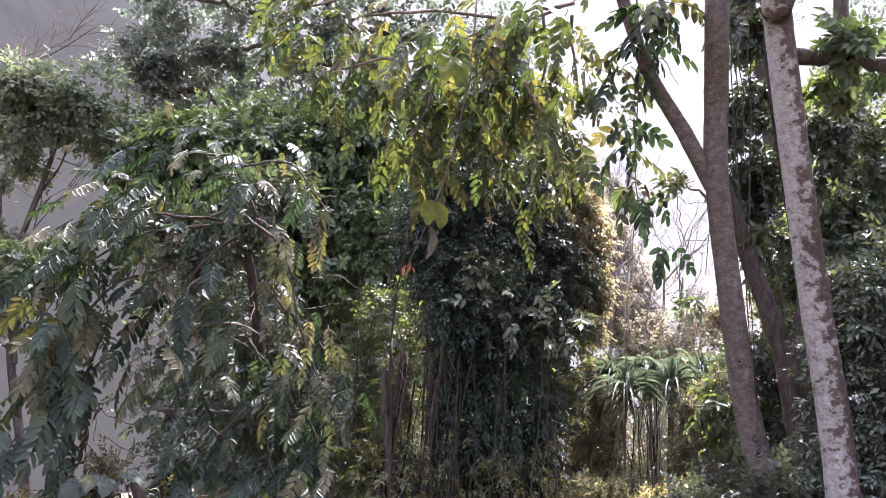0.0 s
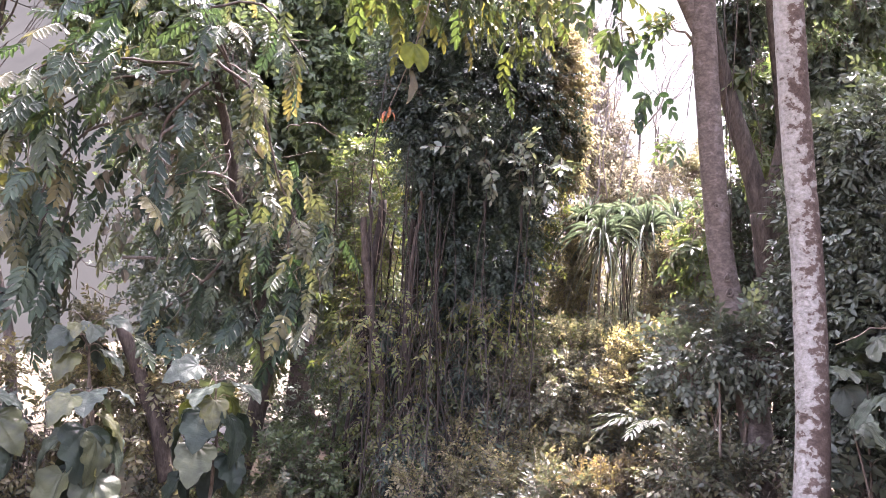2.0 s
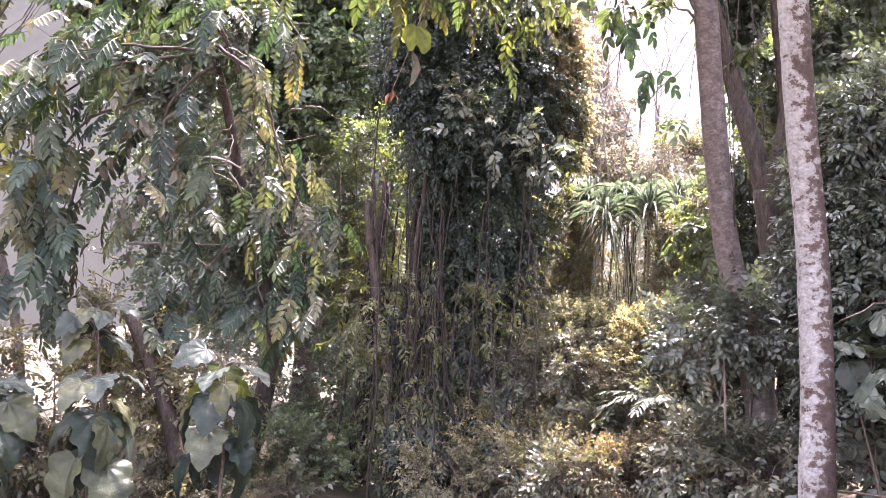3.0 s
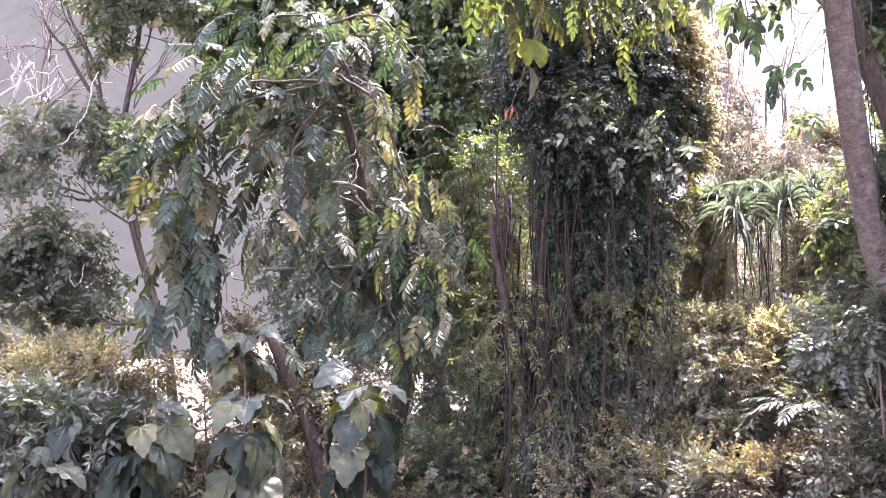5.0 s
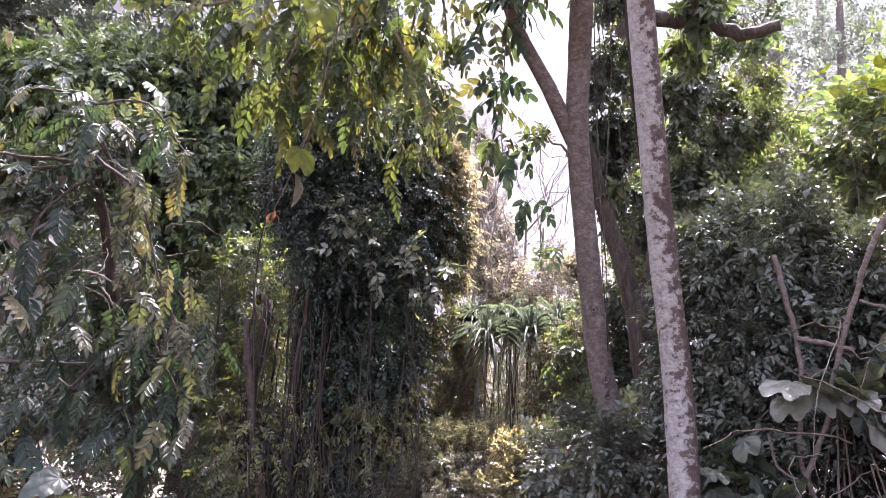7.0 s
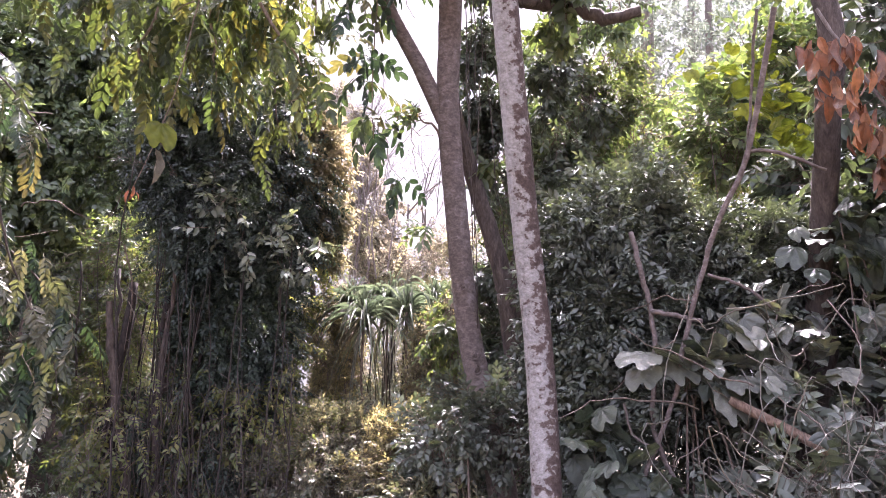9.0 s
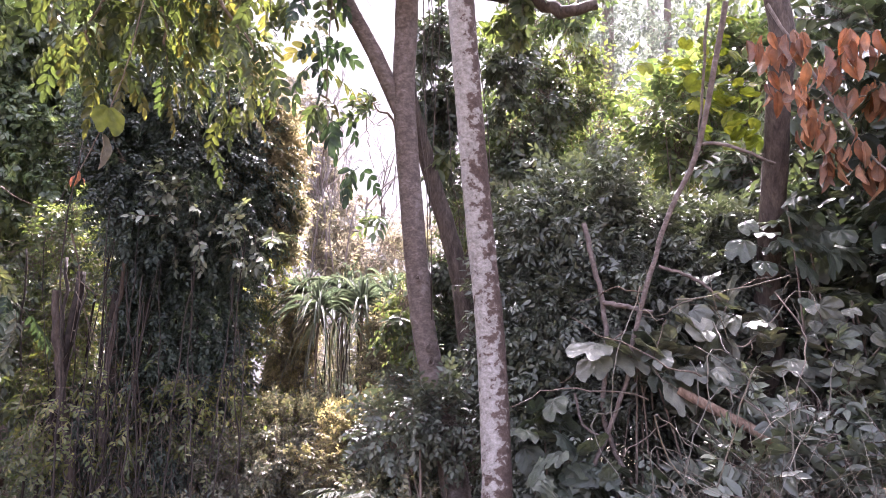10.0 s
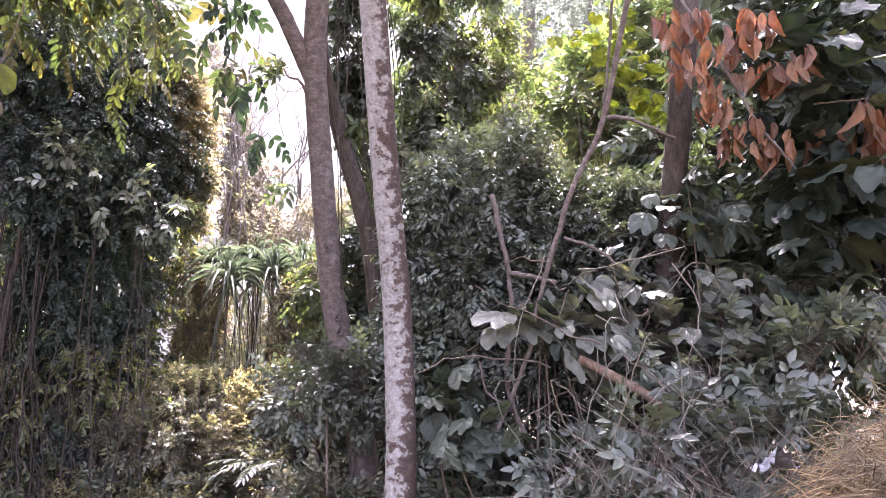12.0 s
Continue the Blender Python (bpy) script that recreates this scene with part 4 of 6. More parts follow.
foliage(dark_tree, [((1.74, 5.45, 3.73), (0.11, 0.11, 0.11)), ((1.48, 4.93, 4.88), (0.13, 0.13, 0.17)), ((1.79, 5.45, 2.97), (0.09, 0.09, 0.13))], 20, 0.26, 0.12, M_VINE, 0.4, 0.8, (6, 55, False), shell=(0.0, 1.0), name="leaves", more=1)

# ---- creeper-clad trees ----
mass = thing("tree", (-1.5, 11.5, 0.0), "tree smothered in glossy green creepers", "tree")
stem("trunk", [(-1.5, 11.6, -0.2), (-1.3, 11.6, 3.0), (-1.4, 11.6, 5.0)], [0.18, 0.14, 0.08], M_WOOD, mass, 12, 6, 0.04)
foliage(mass, [((-2.13, 10.27, 5.52), (1.55, 1.00, 0.66)), ((-1.23, 10.22, 4.85), (0.78, 0.80, 1.19)), ((-3.35, 10.25, 5.59), (1.11, 0.70, 0.36)), ((-1.16, 10.08, 5.84), (0.61, 0.70, 0.53))], 4300, 0.3, 0.125, M_VINE, 0.62, 0.7, shell=(0.75, 1.05), more=1.7, bare=False, tiny=True)
# Inner gloom under the creepers, painted as a darker leaf colour.
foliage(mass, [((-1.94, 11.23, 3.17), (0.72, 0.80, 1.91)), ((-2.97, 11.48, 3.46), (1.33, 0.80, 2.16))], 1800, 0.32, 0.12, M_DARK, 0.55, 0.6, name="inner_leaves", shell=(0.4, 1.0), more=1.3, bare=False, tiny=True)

tower = thing("tree", (0.75, 7.95, 0.78), "dark tower of dense creepers over a tree", "tree")
stem("trunk", [(0.63, 8.12, 0.45), (0.04, 8.12, 1.53), (0.12, 7.94, 2.80), (0.17, 7.68, 3.65), (0.34, 7.38, 4.31)], [0.0902, 0.082, 0.0697, 0.0574, 0.0328], M_WOOD, tower, 12, 6, 0.04)
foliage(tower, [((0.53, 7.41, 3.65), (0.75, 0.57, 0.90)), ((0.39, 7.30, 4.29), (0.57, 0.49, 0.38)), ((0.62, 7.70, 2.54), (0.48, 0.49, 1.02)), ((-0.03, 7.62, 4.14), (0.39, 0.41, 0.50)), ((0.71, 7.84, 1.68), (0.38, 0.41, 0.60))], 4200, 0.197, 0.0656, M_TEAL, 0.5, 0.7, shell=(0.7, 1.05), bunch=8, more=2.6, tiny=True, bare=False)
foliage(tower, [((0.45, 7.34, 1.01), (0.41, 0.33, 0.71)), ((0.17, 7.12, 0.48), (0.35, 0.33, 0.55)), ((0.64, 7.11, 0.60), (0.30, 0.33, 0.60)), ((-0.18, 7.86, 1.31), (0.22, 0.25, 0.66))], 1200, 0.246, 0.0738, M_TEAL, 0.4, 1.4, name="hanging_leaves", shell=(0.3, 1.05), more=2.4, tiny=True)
# Sun flecks at the tower's foot, painted as yellow-green leaves.
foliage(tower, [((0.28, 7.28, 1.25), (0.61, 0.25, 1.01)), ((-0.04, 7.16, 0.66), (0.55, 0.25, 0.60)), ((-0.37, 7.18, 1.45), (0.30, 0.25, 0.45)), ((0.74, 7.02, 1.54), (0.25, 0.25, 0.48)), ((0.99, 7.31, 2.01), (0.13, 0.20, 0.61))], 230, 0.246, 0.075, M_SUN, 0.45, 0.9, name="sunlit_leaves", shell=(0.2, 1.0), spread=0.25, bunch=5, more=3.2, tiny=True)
# Sunlit rim of the tower, put into bronze leaf colour.
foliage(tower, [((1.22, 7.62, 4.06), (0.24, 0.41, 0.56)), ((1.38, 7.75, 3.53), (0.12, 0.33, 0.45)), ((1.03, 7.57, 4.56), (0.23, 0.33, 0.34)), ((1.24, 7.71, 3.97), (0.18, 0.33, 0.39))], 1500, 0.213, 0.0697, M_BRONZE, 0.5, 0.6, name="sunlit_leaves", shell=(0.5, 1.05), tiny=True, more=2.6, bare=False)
foliage(tower, [((0.61, 6.68, 3.17), (0.43, 0.16, 0.19)), ((0.91, 6.76, 3.01), (0.29, 0.16, 0.19)), ((0.45, 6.74, 3.32), (0.29, 0.16, 0.19))], 60, 0.213, 0.107, M_PALE, 0.5, 0.7, (6, 60, False), name="pale_leaves", shell=(0.1, 1.1), more=1, bunch=3, spread=0.4)
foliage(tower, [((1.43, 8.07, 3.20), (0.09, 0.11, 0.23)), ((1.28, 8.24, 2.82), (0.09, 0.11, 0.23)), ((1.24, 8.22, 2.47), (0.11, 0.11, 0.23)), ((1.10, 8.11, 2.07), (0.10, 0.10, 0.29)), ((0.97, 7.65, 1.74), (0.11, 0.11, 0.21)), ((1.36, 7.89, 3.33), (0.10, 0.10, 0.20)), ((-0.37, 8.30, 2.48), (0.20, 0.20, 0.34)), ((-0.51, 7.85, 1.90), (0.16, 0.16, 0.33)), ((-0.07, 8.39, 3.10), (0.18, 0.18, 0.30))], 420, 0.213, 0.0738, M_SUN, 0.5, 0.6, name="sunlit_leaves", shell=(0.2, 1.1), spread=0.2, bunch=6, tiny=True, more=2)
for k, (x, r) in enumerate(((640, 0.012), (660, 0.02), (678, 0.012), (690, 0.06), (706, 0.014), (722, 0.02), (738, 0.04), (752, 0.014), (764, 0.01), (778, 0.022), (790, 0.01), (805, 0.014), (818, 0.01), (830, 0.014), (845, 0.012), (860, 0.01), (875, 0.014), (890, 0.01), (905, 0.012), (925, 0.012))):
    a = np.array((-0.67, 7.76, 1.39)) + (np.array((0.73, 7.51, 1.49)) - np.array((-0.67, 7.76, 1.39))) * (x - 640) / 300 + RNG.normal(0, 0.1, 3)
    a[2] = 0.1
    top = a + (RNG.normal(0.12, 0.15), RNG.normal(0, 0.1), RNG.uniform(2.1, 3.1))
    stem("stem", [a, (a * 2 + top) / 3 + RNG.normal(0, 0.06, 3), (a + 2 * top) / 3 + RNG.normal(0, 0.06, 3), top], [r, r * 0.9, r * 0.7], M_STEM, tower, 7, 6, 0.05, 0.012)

stem("stem", [(-0.44, 7.27, 2.60), (-0.38, 7.32, 2.14), (-0.31, 7.34, 1.68), (-0.16, 7.31, 0.88), (-0.13, 7.17, 0.04)], [0.0287, 0.0344, 0.0394, 0.0426, 0.0451], M_WOOD, tower, 10, 6, 0.04, 0.01)
stem("stem", [(0.07, 7.16, 2.83), (0.01, 7.23, 2.28), (-0.03, 7.26, 1.48), (-0.01, 7.21, 0.80), (-0.04, 7.10, 0.05)], [0.0164, 0.0221, 0.0262, 0.0295, 0.0328], M_WOOD, tower, 9, 6, 0.05, 0.012)
inner = thing("tree", (-0.4, 9.35, 0.42), "sunlit yellow-green understorey tree behind the stems", "tree")
stem("trunk", [(-0.4, 9.35, 0.25), (-0.4, 9.3, 3.1)], [0.0672, 0.0336], M_WOOD, inner, 8, 6, 0.04)
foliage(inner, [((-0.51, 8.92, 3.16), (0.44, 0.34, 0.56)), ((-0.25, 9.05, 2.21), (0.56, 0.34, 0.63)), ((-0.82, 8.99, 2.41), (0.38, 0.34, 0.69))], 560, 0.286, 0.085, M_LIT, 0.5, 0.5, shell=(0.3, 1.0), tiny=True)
back = thing("tree", (-0.6, 15.5, 0.2), "dark tree filling the wood behind", "tree")
stem("trunk", [(-0.6, 15.5, 0.0), (-0.6, 15.5, 5.0)], [0.2, 0.1], M_WOOD, back, 8, 6, 0.04)
foliage(back, [((-1.49, 14.99, 5.27), (2.79, 1.50, 2.14)), ((-1.46, 15.41, 2.38), (2.79, 1.50, 1.71)), ((0.30, 14.74, 4.29), (1.25, 1.30, 3.11)), ((0.07, 13.44, 7.04), (1.70, 1.40, 1.70))], 2100, 0.6, 0.36, M_DARK, 0.5, 0.5, shell=(0.3, 1.0), more=1, tiny=True, bare=False)

# ---- far crowns on top ----
high = thing("tree", (-2.0, 16.5, 0.0), "tall broad-leaved tree standing behind the creepers", "tree")
stem("trunk", [(-1.9, 16.5, -0.3), (-1.93, 13.76, 5.75), (-2.17, 12.91, 7.83), (-2.22, 12.51, 8.58), (-2.18, 12.19, 9.15), (-2.13, 11.74, 9.84)], [0.26, 0.2, 0.15, 0.13, 0.1, 0.06], M_WOOD, high, 12, 6, 0.04)
for pts in ([(-2.15, 12.48, 8.03), (-2.75, 12.13, 8.17), (-3.21, 11.83, 8.22), (-3.56, 11.64, 8.11)], [(-2.16, 12.25, 8.44), (-3.11, 11.74, 8.70), (-3.64, 11.40, 8.75), (-4.21, 11.11, 8.62)], [(-2.12, 12.77, 7.44), (-2.81, 12.60, 7.26), (-3.68, 12.23, 7.33), (-4.12, 11.92, 7.44), (-4.85, 11.60, 7.28)], [(-2.17, 12.07, 8.76), (-1.49, 11.96, 8.85), (-0.63, 11.97, 8.70), (-0.14, 12.03, 8.36)], [(-3.74, 12.41, 7.41), (-4.28, 12.02, 7.36), (-4.54, 11.78, 7.18)]):
    stem("branch", pts, [0.06, 0.045, 0.018], M_WOOD, high, 8, 6, 0.05, 0.03)
foliage(high, [((0.34, 11.96, 8.87), (0.53, 0.43, 0.43)), ((0.49, 12.36, 8.16), (0.48, 0.39, 0.43)), ((1.10, 12.04, 8.66), (0.39, 0.31, 0.43)), ((0.96, 12.56, 7.72), (0.43, 0.35, 0.39)), ((-4.86, 11.41, 8.51), (0.44, 0.35, 0.22)), ((-5.14, 11.59, 7.99), (0.34, 0.27, 0.15)), ((-4.67, 11.77, 8.03), (0.49, 0.39, 0.20)), ((-4.91, 11.82, 7.74), (0.41, 0.33, 0.18)), ((-4.26, 11.95, 7.99), (0.49, 0.39, 0.22)), ((-4.34, 12.08, 7.67), (0.54, 0.43, 0.18)), ((-3.75, 11.83, 8.50), (0.41, 0.33, 0.26)), ((-3.66, 12.16, 7.96), (0.54, 0.43, 0.26)), ((-3.27, 12.10, 8.27), (0.47, 0.38, 0.26)), ((-3.13, 12.34, 7.89), (0.47, 0.38, 0.26)), ((-3.41, 11.71, 8.88), (0.39, 0.31, 0.15)), ((-2.69, 12.01, 8.68), (0.41, 0.33, 0.35)), ((-2.50, 12.33, 8.19), (0.41, 0.33, 0.28)), ((-4.59, 12.14, 7.37), (0.44, 0.35, 0.08)), ((-4.29, 12.30, 7.24), (0.41, 0.33, 0.06)), ((-3.56, 12.44, 7.44), (0.47, 0.38, 0.12)), ((-2.66, 12.59, 7.61), (0.54, 0.43, 0.18)), ((-1.59, 12.12, 8.83), (0.64, 0.51, 0.44)), ((-1.46, 12.51, 8.15), (0.54, 0.43, 0.49)), ((-0.65, 12.15, 8.92), (0.54, 0.43, 0.44)), ((-0.32, 12.56, 8.21), (0.54, 0.43, 0.44)), ((-3.31, 11.30, 9.54), (1.67, 1.33, 0.44)), ((-1.08, 11.55, 9.78), (1.18, 0.94, 0.44))], 3400, 0.5, 0.145, M_HIGH, 0.6, 0.3, shell=(0.1, 1.0), bunch=9, spread=0.16, more=1, bare=False, tiny=True)

left_tree = thing("tree", (-4.4, 10.6, -0.2), "slender tree with hazy grey-green crown", "tree")
stem("trunk", [(-3.9, 9.9, -0.3), (-4.27, 9.45, 0.53), (-4.53, 9.62, 1.46), (-5.04, 9.73, 2.87), (-5.25, 9.78, 3.90), (-5.13, 9.84, 5.10), (-5.03, 9.83, 5.85)], [0.07, 0.062, 0.055, 0.046, 0.04, 0.032, 0.02], M_WOOD, left_tree, 10, 6, 0.04)
for pts in (([(-4.94, 9.69, 2.72), (-5.40, 9.60, 4.30), (-5.66, 9.56, 5.10), (-5.87, 9.48, 5.60)]), ([(-5.39, 9.63, 4.23), (-5.73, 9.41, 5.05), (-6.06, 9.19, 5.42)]), ([(-5.17, 9.74, 3.74), (-4.86, 9.83, 4.04), (-4.46, 9.91, 4.42)]), ([(-5.06, 9.67, 3.26), (-5.46, 9.46, 3.23), (-5.79, 9.27, 3.24)]), ([(-4.54, 9.61, 1.63), (-5.01, 9.39, 1.67), (-5.34, 9.21, 1.80)])):
    stem("branch", pts, [0.03, 0.022, 0.008], M_WOOD, left_tree, 7, 6, 0.05, 0.02)
foliage(left_tree, [((-5.44, 9.42, 6.18), (0.49, 0.34, 0.33)), ((-4.97, 9.61, 6.31), (0.49, 0.34, 0.28)), ((-4.54, 9.89, 6.16), (0.37, 0.26, 0.37)), ((-5.32, 9.67, 5.76), (0.57, 0.40, 0.37)), ((-4.78, 9.95, 5.77), (0.49, 0.34, 0.28)), ((-5.54, 9.79, 5.17), (0.33, 0.23, 0.24))], 900, 0.3, 0.115, M_LEFT, 0.6, 0.5, shell=(0.1, 1.1), bunch=8, spread=0.2, more=1.2, tiny=True, bare=False)
foliage(left_tree, [((-5.95, 9.01, 3.95), (0.53, 0.37, 0.19)), ((-5.46, 9.25, 4.17), (0.53, 0.37, 0.15)), ((-5.26, 9.45, 3.83), (0.38, 0.27, 0.19)), ((-5.98, 9.10, 3.49), (0.53, 0.37, 0.15)), ((-5.05, 9.63, 3.50), (0.30, 0.21, 0.23)), ((-5.86, 9.30, 2.69), (0.61, 0.43, 0.34)), ((-6.17, 9.12, 2.54), (0.38, 0.27, 0.38)), ((-5.43, 9.58, 2.44), (0.30, 0.21, 0.19)), ((-6.02, 9.27, 1.87), (0.53, 0.37, 0.27)), ((-5.64, 9.49, 1.67), (0.46, 0.32, 0.23)), ((-5.54, 9.55, 2.02), (0.46, 0.32, 0.09)), ((-6.05, 9.24, 1.20), (0.38, 0.27, 0.23)), ((-6.57, 8.71, 3.43), (0.46, 0.32, 0.46)), ((-6.60, 8.87, 2.00), (0.46, 0.32, 0.61))], 2100, 0.3, 0.11, M_LOW, 0.6, 0.5, name="lower_leaves", tiny=True, shell=(0.1, 1.0), bunch=8, spread=0.16, more=1.0)

bare = thing("tree", (-6.5, 14.0, -0.3), "leafless bleached tree on the slope", "tree")


def bare_crown(parent, foot, way, length, radius, depth, material, droop=0.0):
    """Leafless limbs, forking."""
    way = unit(np.array(way, float))
    mid = np.array(foot) + way * length * 0.5 + RNG.normal(0, 0.05 * length, 3)
    tip = np.array(foot) + way * length + RNG.normal(0, 0.06 * length, 3)
    stem("limb", [foot, mid, tip], [radius, radius * 0.6], material, parent, 5, 4, 0.04)
    if depth:
        for k in range(3 if depth > 1 else 5):
            at = np.array(foot) + (tip - np.array(foot)) * RNG.uniform(0.45, 1.0)
            bare_crown(parent, at, way + RNG.normal(0, 0.5, 3) + (0, 0, 0.15 - droop), length * RNG.uniform(0.5, 0.75), radius * 0.5, depth - 1, material, droop)


for foot, way, size in (((0.36, 7.07, 3.51), (-0.8, 0, 0.35), 0.6), ((0.05, 7.21, 3.57), (-0.3, 0, 0.9), 0.5), ((0.26, 7.15, 3.42), (0.2, 0, 1), 0.5), ((-0.40, 7.57, 3.15), (0.2, 0, -1), 0.7)):
    bare_crown(tower, foot, way, size, 0.009, 2, M_TWIG)
for foot, way, size in (((-5.25, 9.78, 3.90), (0.3, 0, 1), 1.0), ((-5.40, 9.60, 4.30), (-0.3, 0, 1), 1.1), ((-5.04, 9.73, 2.87), (-0.8, 0, 0.5), 1.0), ((-5.52, 9.43, 3.23), (-0.6, 0, 0.3), 0.8), ((-5.01, 9.39, 1.67), (-0.7, 0, 0.3), 0.7), ((-5.14, 9.88, 4.96), (0.2, 0, 1), 0.9)):
    bare_crown(left_tree, foot, way, size, 0.016, 2, M_WOOD)
for pts, r in (([(-6.58, 8.90, 3.67), (-6.33, 8.98, 4.06), (-6.15, 9.00, 4.40), (-6.00, 8.97, 4.77)], 0.050), ([(-6.24, 8.99, 4.23), (-6.02, 9.08, 4.42), (-5.79, 9.16, 4.62)], 0.028), ([(-6.15, 9.00, 4.40), (-6.17, 8.92, 4.62), (-6.09, 8.89, 4.85)], 0.022), ([(-6.47, 8.93, 3.88), (-6.15, 9.09, 4.08), (-6.08, 9.15, 4.03)], 0.030), ([(-6.02, 9.08, 4.42), (-5.90, 9.19, 4.31), (-5.76, 9.26, 4.36)], 0.015), ([(-6.49, 8.85, 4.13), (-6.27, 8.92, 4.42), (-5.99, 9.02, 4.65), (-5.71, 9.15, 4.78)], 0.020)):
    stem("limb", pts, [r, r * 0.5], M_BLEACH, bare, 7, 5, 0.05, 0.02)
bare_crown(bare, (-7.61, 10.54, 2.85), (0.35, 0, 1), 2.0, 0.05, 3, M_BARE)
bare_crown(bare, (-7.00, 10.84, 3.60), (0.1, 0, 1), 1.3, 0.035, 2, M_BARE)
bare_crown(bare, (-6.05, 10.15, 5.68), (0.2, 0, 1), 1.3, 0.03, 3, M_TWIG)
bare_two = thing("tree", (3.6, 14.5, 0.8), "leafless pale shrub in the misty gap", "tree")
for foot, way, size in (((2.86, 12.54, 3.51), (-0.05, 0, 1), 2.0), ((3.40, 12.91, 3.60), (0.1, 0, 1), 1.8), ((3.87, 13.28, 3.77), (0.15, 0, 1), 1.5), ((2.87, 13.38, 4.57), (0.1, 0, 1), 1.5)):
    bare_crown(bare_two, foot, way, size, 0.03, 3, M_BARE)
for foot, way, size in (((2.65, 12.56, 3.67), (0.05, 0, 1), 1.7), ((2.79, 12.39, 4.36), (0.1, 0, 1), 1.5), ((2.90, 11.96, 3.77), (-0.1, 0, 1), 1.3), ((2.64, 12.75, 5.17), (0.15, 0, 1), 1.2), ((3.00, 12.72, 5.00), (-0.1, 0, 1), 1.1), ((2.59, 12.15, 3.84), (0.1, 0, 1), 1.6), ((3.08, 12.04, 3.86), (0.15, 0, 1), 1.2)):
    bare_crown(bare_two, foot, way, size, 0.014, 3, M_BARE)

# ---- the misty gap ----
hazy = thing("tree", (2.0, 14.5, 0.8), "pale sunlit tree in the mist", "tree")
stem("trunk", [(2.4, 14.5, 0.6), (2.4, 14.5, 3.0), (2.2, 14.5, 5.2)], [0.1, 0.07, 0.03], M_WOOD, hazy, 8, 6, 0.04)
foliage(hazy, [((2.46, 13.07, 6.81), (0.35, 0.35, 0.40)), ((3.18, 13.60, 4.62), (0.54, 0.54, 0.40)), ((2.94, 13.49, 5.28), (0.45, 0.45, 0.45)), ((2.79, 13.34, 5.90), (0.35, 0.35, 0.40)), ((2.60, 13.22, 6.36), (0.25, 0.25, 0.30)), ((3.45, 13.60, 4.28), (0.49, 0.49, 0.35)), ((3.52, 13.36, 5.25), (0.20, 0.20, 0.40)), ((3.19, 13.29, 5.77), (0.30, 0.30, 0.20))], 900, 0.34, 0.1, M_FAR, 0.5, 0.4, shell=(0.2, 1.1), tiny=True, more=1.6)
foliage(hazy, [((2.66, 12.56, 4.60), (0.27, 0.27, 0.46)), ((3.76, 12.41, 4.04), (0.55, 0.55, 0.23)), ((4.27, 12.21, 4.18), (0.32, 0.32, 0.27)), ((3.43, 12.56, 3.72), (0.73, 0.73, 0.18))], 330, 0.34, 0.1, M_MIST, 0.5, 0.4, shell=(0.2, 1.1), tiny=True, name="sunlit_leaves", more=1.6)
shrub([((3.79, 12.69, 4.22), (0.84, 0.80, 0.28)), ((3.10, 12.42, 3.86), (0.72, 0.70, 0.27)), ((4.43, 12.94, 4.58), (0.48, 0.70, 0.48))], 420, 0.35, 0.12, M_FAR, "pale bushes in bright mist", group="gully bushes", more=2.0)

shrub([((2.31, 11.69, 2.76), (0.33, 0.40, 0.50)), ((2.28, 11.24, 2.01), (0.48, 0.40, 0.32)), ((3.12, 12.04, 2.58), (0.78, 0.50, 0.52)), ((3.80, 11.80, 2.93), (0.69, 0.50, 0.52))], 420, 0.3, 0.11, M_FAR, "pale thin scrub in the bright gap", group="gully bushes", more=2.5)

# ---- screw pine ----
pine = thing("screw_pine", (2.16, 8.25, 1.25), "screw pine with drooping strap leaves", "screw pine")


def strap_head(parent, at, n, length, low, high, material, name, width=0.045):
    V, F, k = [], [], 0
    for i in range(n):
        a, e = RNG.uniform(0, 2 * np.pi), radians(RNG.uniform(low, high))
        L = length * RNG.uniform(0.7, 1.15)
        t = np.linspace(0, 1, 8)
        out = np.cos(e) * t - 0.12 * t**3
        z = np.sin(e) * t - RNG.uniform(0.55, 1.1) * t**2.1
        c = np.stack([out * np.cos(a), out * np.sin(a), z], 1) * L + at
        side = np.array([-np.sin(a), np.cos(a), 0])
        w = width * (1 - t**2.5) + 0.003
        v = np.stack([c - side * w[:, None] + (0, 0, 0.012), c - (0, 0, 0.008), c + side * w[:, None] + (0, 0, 0.012)], 1).reshape(-1, 3)
        q = np.array([(3 * j + m, 3 * j + m + 1, 3 * j + m + 4, 3 * j + m + 3) for j in range(7) for m in (0, 1)])
        V.append(v), F.append(q + k)
        k += len(v)
    part(name, np.concatenate(V), [np.concatenate(F)], material, parent, kind="stuff")


for at, size in (((1.83, 7.81, 2.64), 0.80), ((2.21, 7.61, 2.67), 0.84), ((2.13, 8.06, 2.84), 0.80), ((2.64, 8.08, 2.88), 0.80), ((1.80, 8.31, 2.85), 0.70)):
    at = np.array(at)
    stem("stem", [(at[0] * 0.5 + 1.25, at[1] + 0.1, 1.0), at * (1, 1, 0.6) + (0.03, 0.1, 0.2), at], [0.0138, 0.012, 0.012], M_TWIG, pine, 8, 5, 0.05)
    strap_head(pine, at, 64, size * 0.86, 8, 89, M_PAND, "leaf_head", 0.0082)
    strap_head(pine, at - (0, 0, 0.05), 11, size * 0.69, -60, 10, M_SKIRT, "dry_skirt", 0.007)

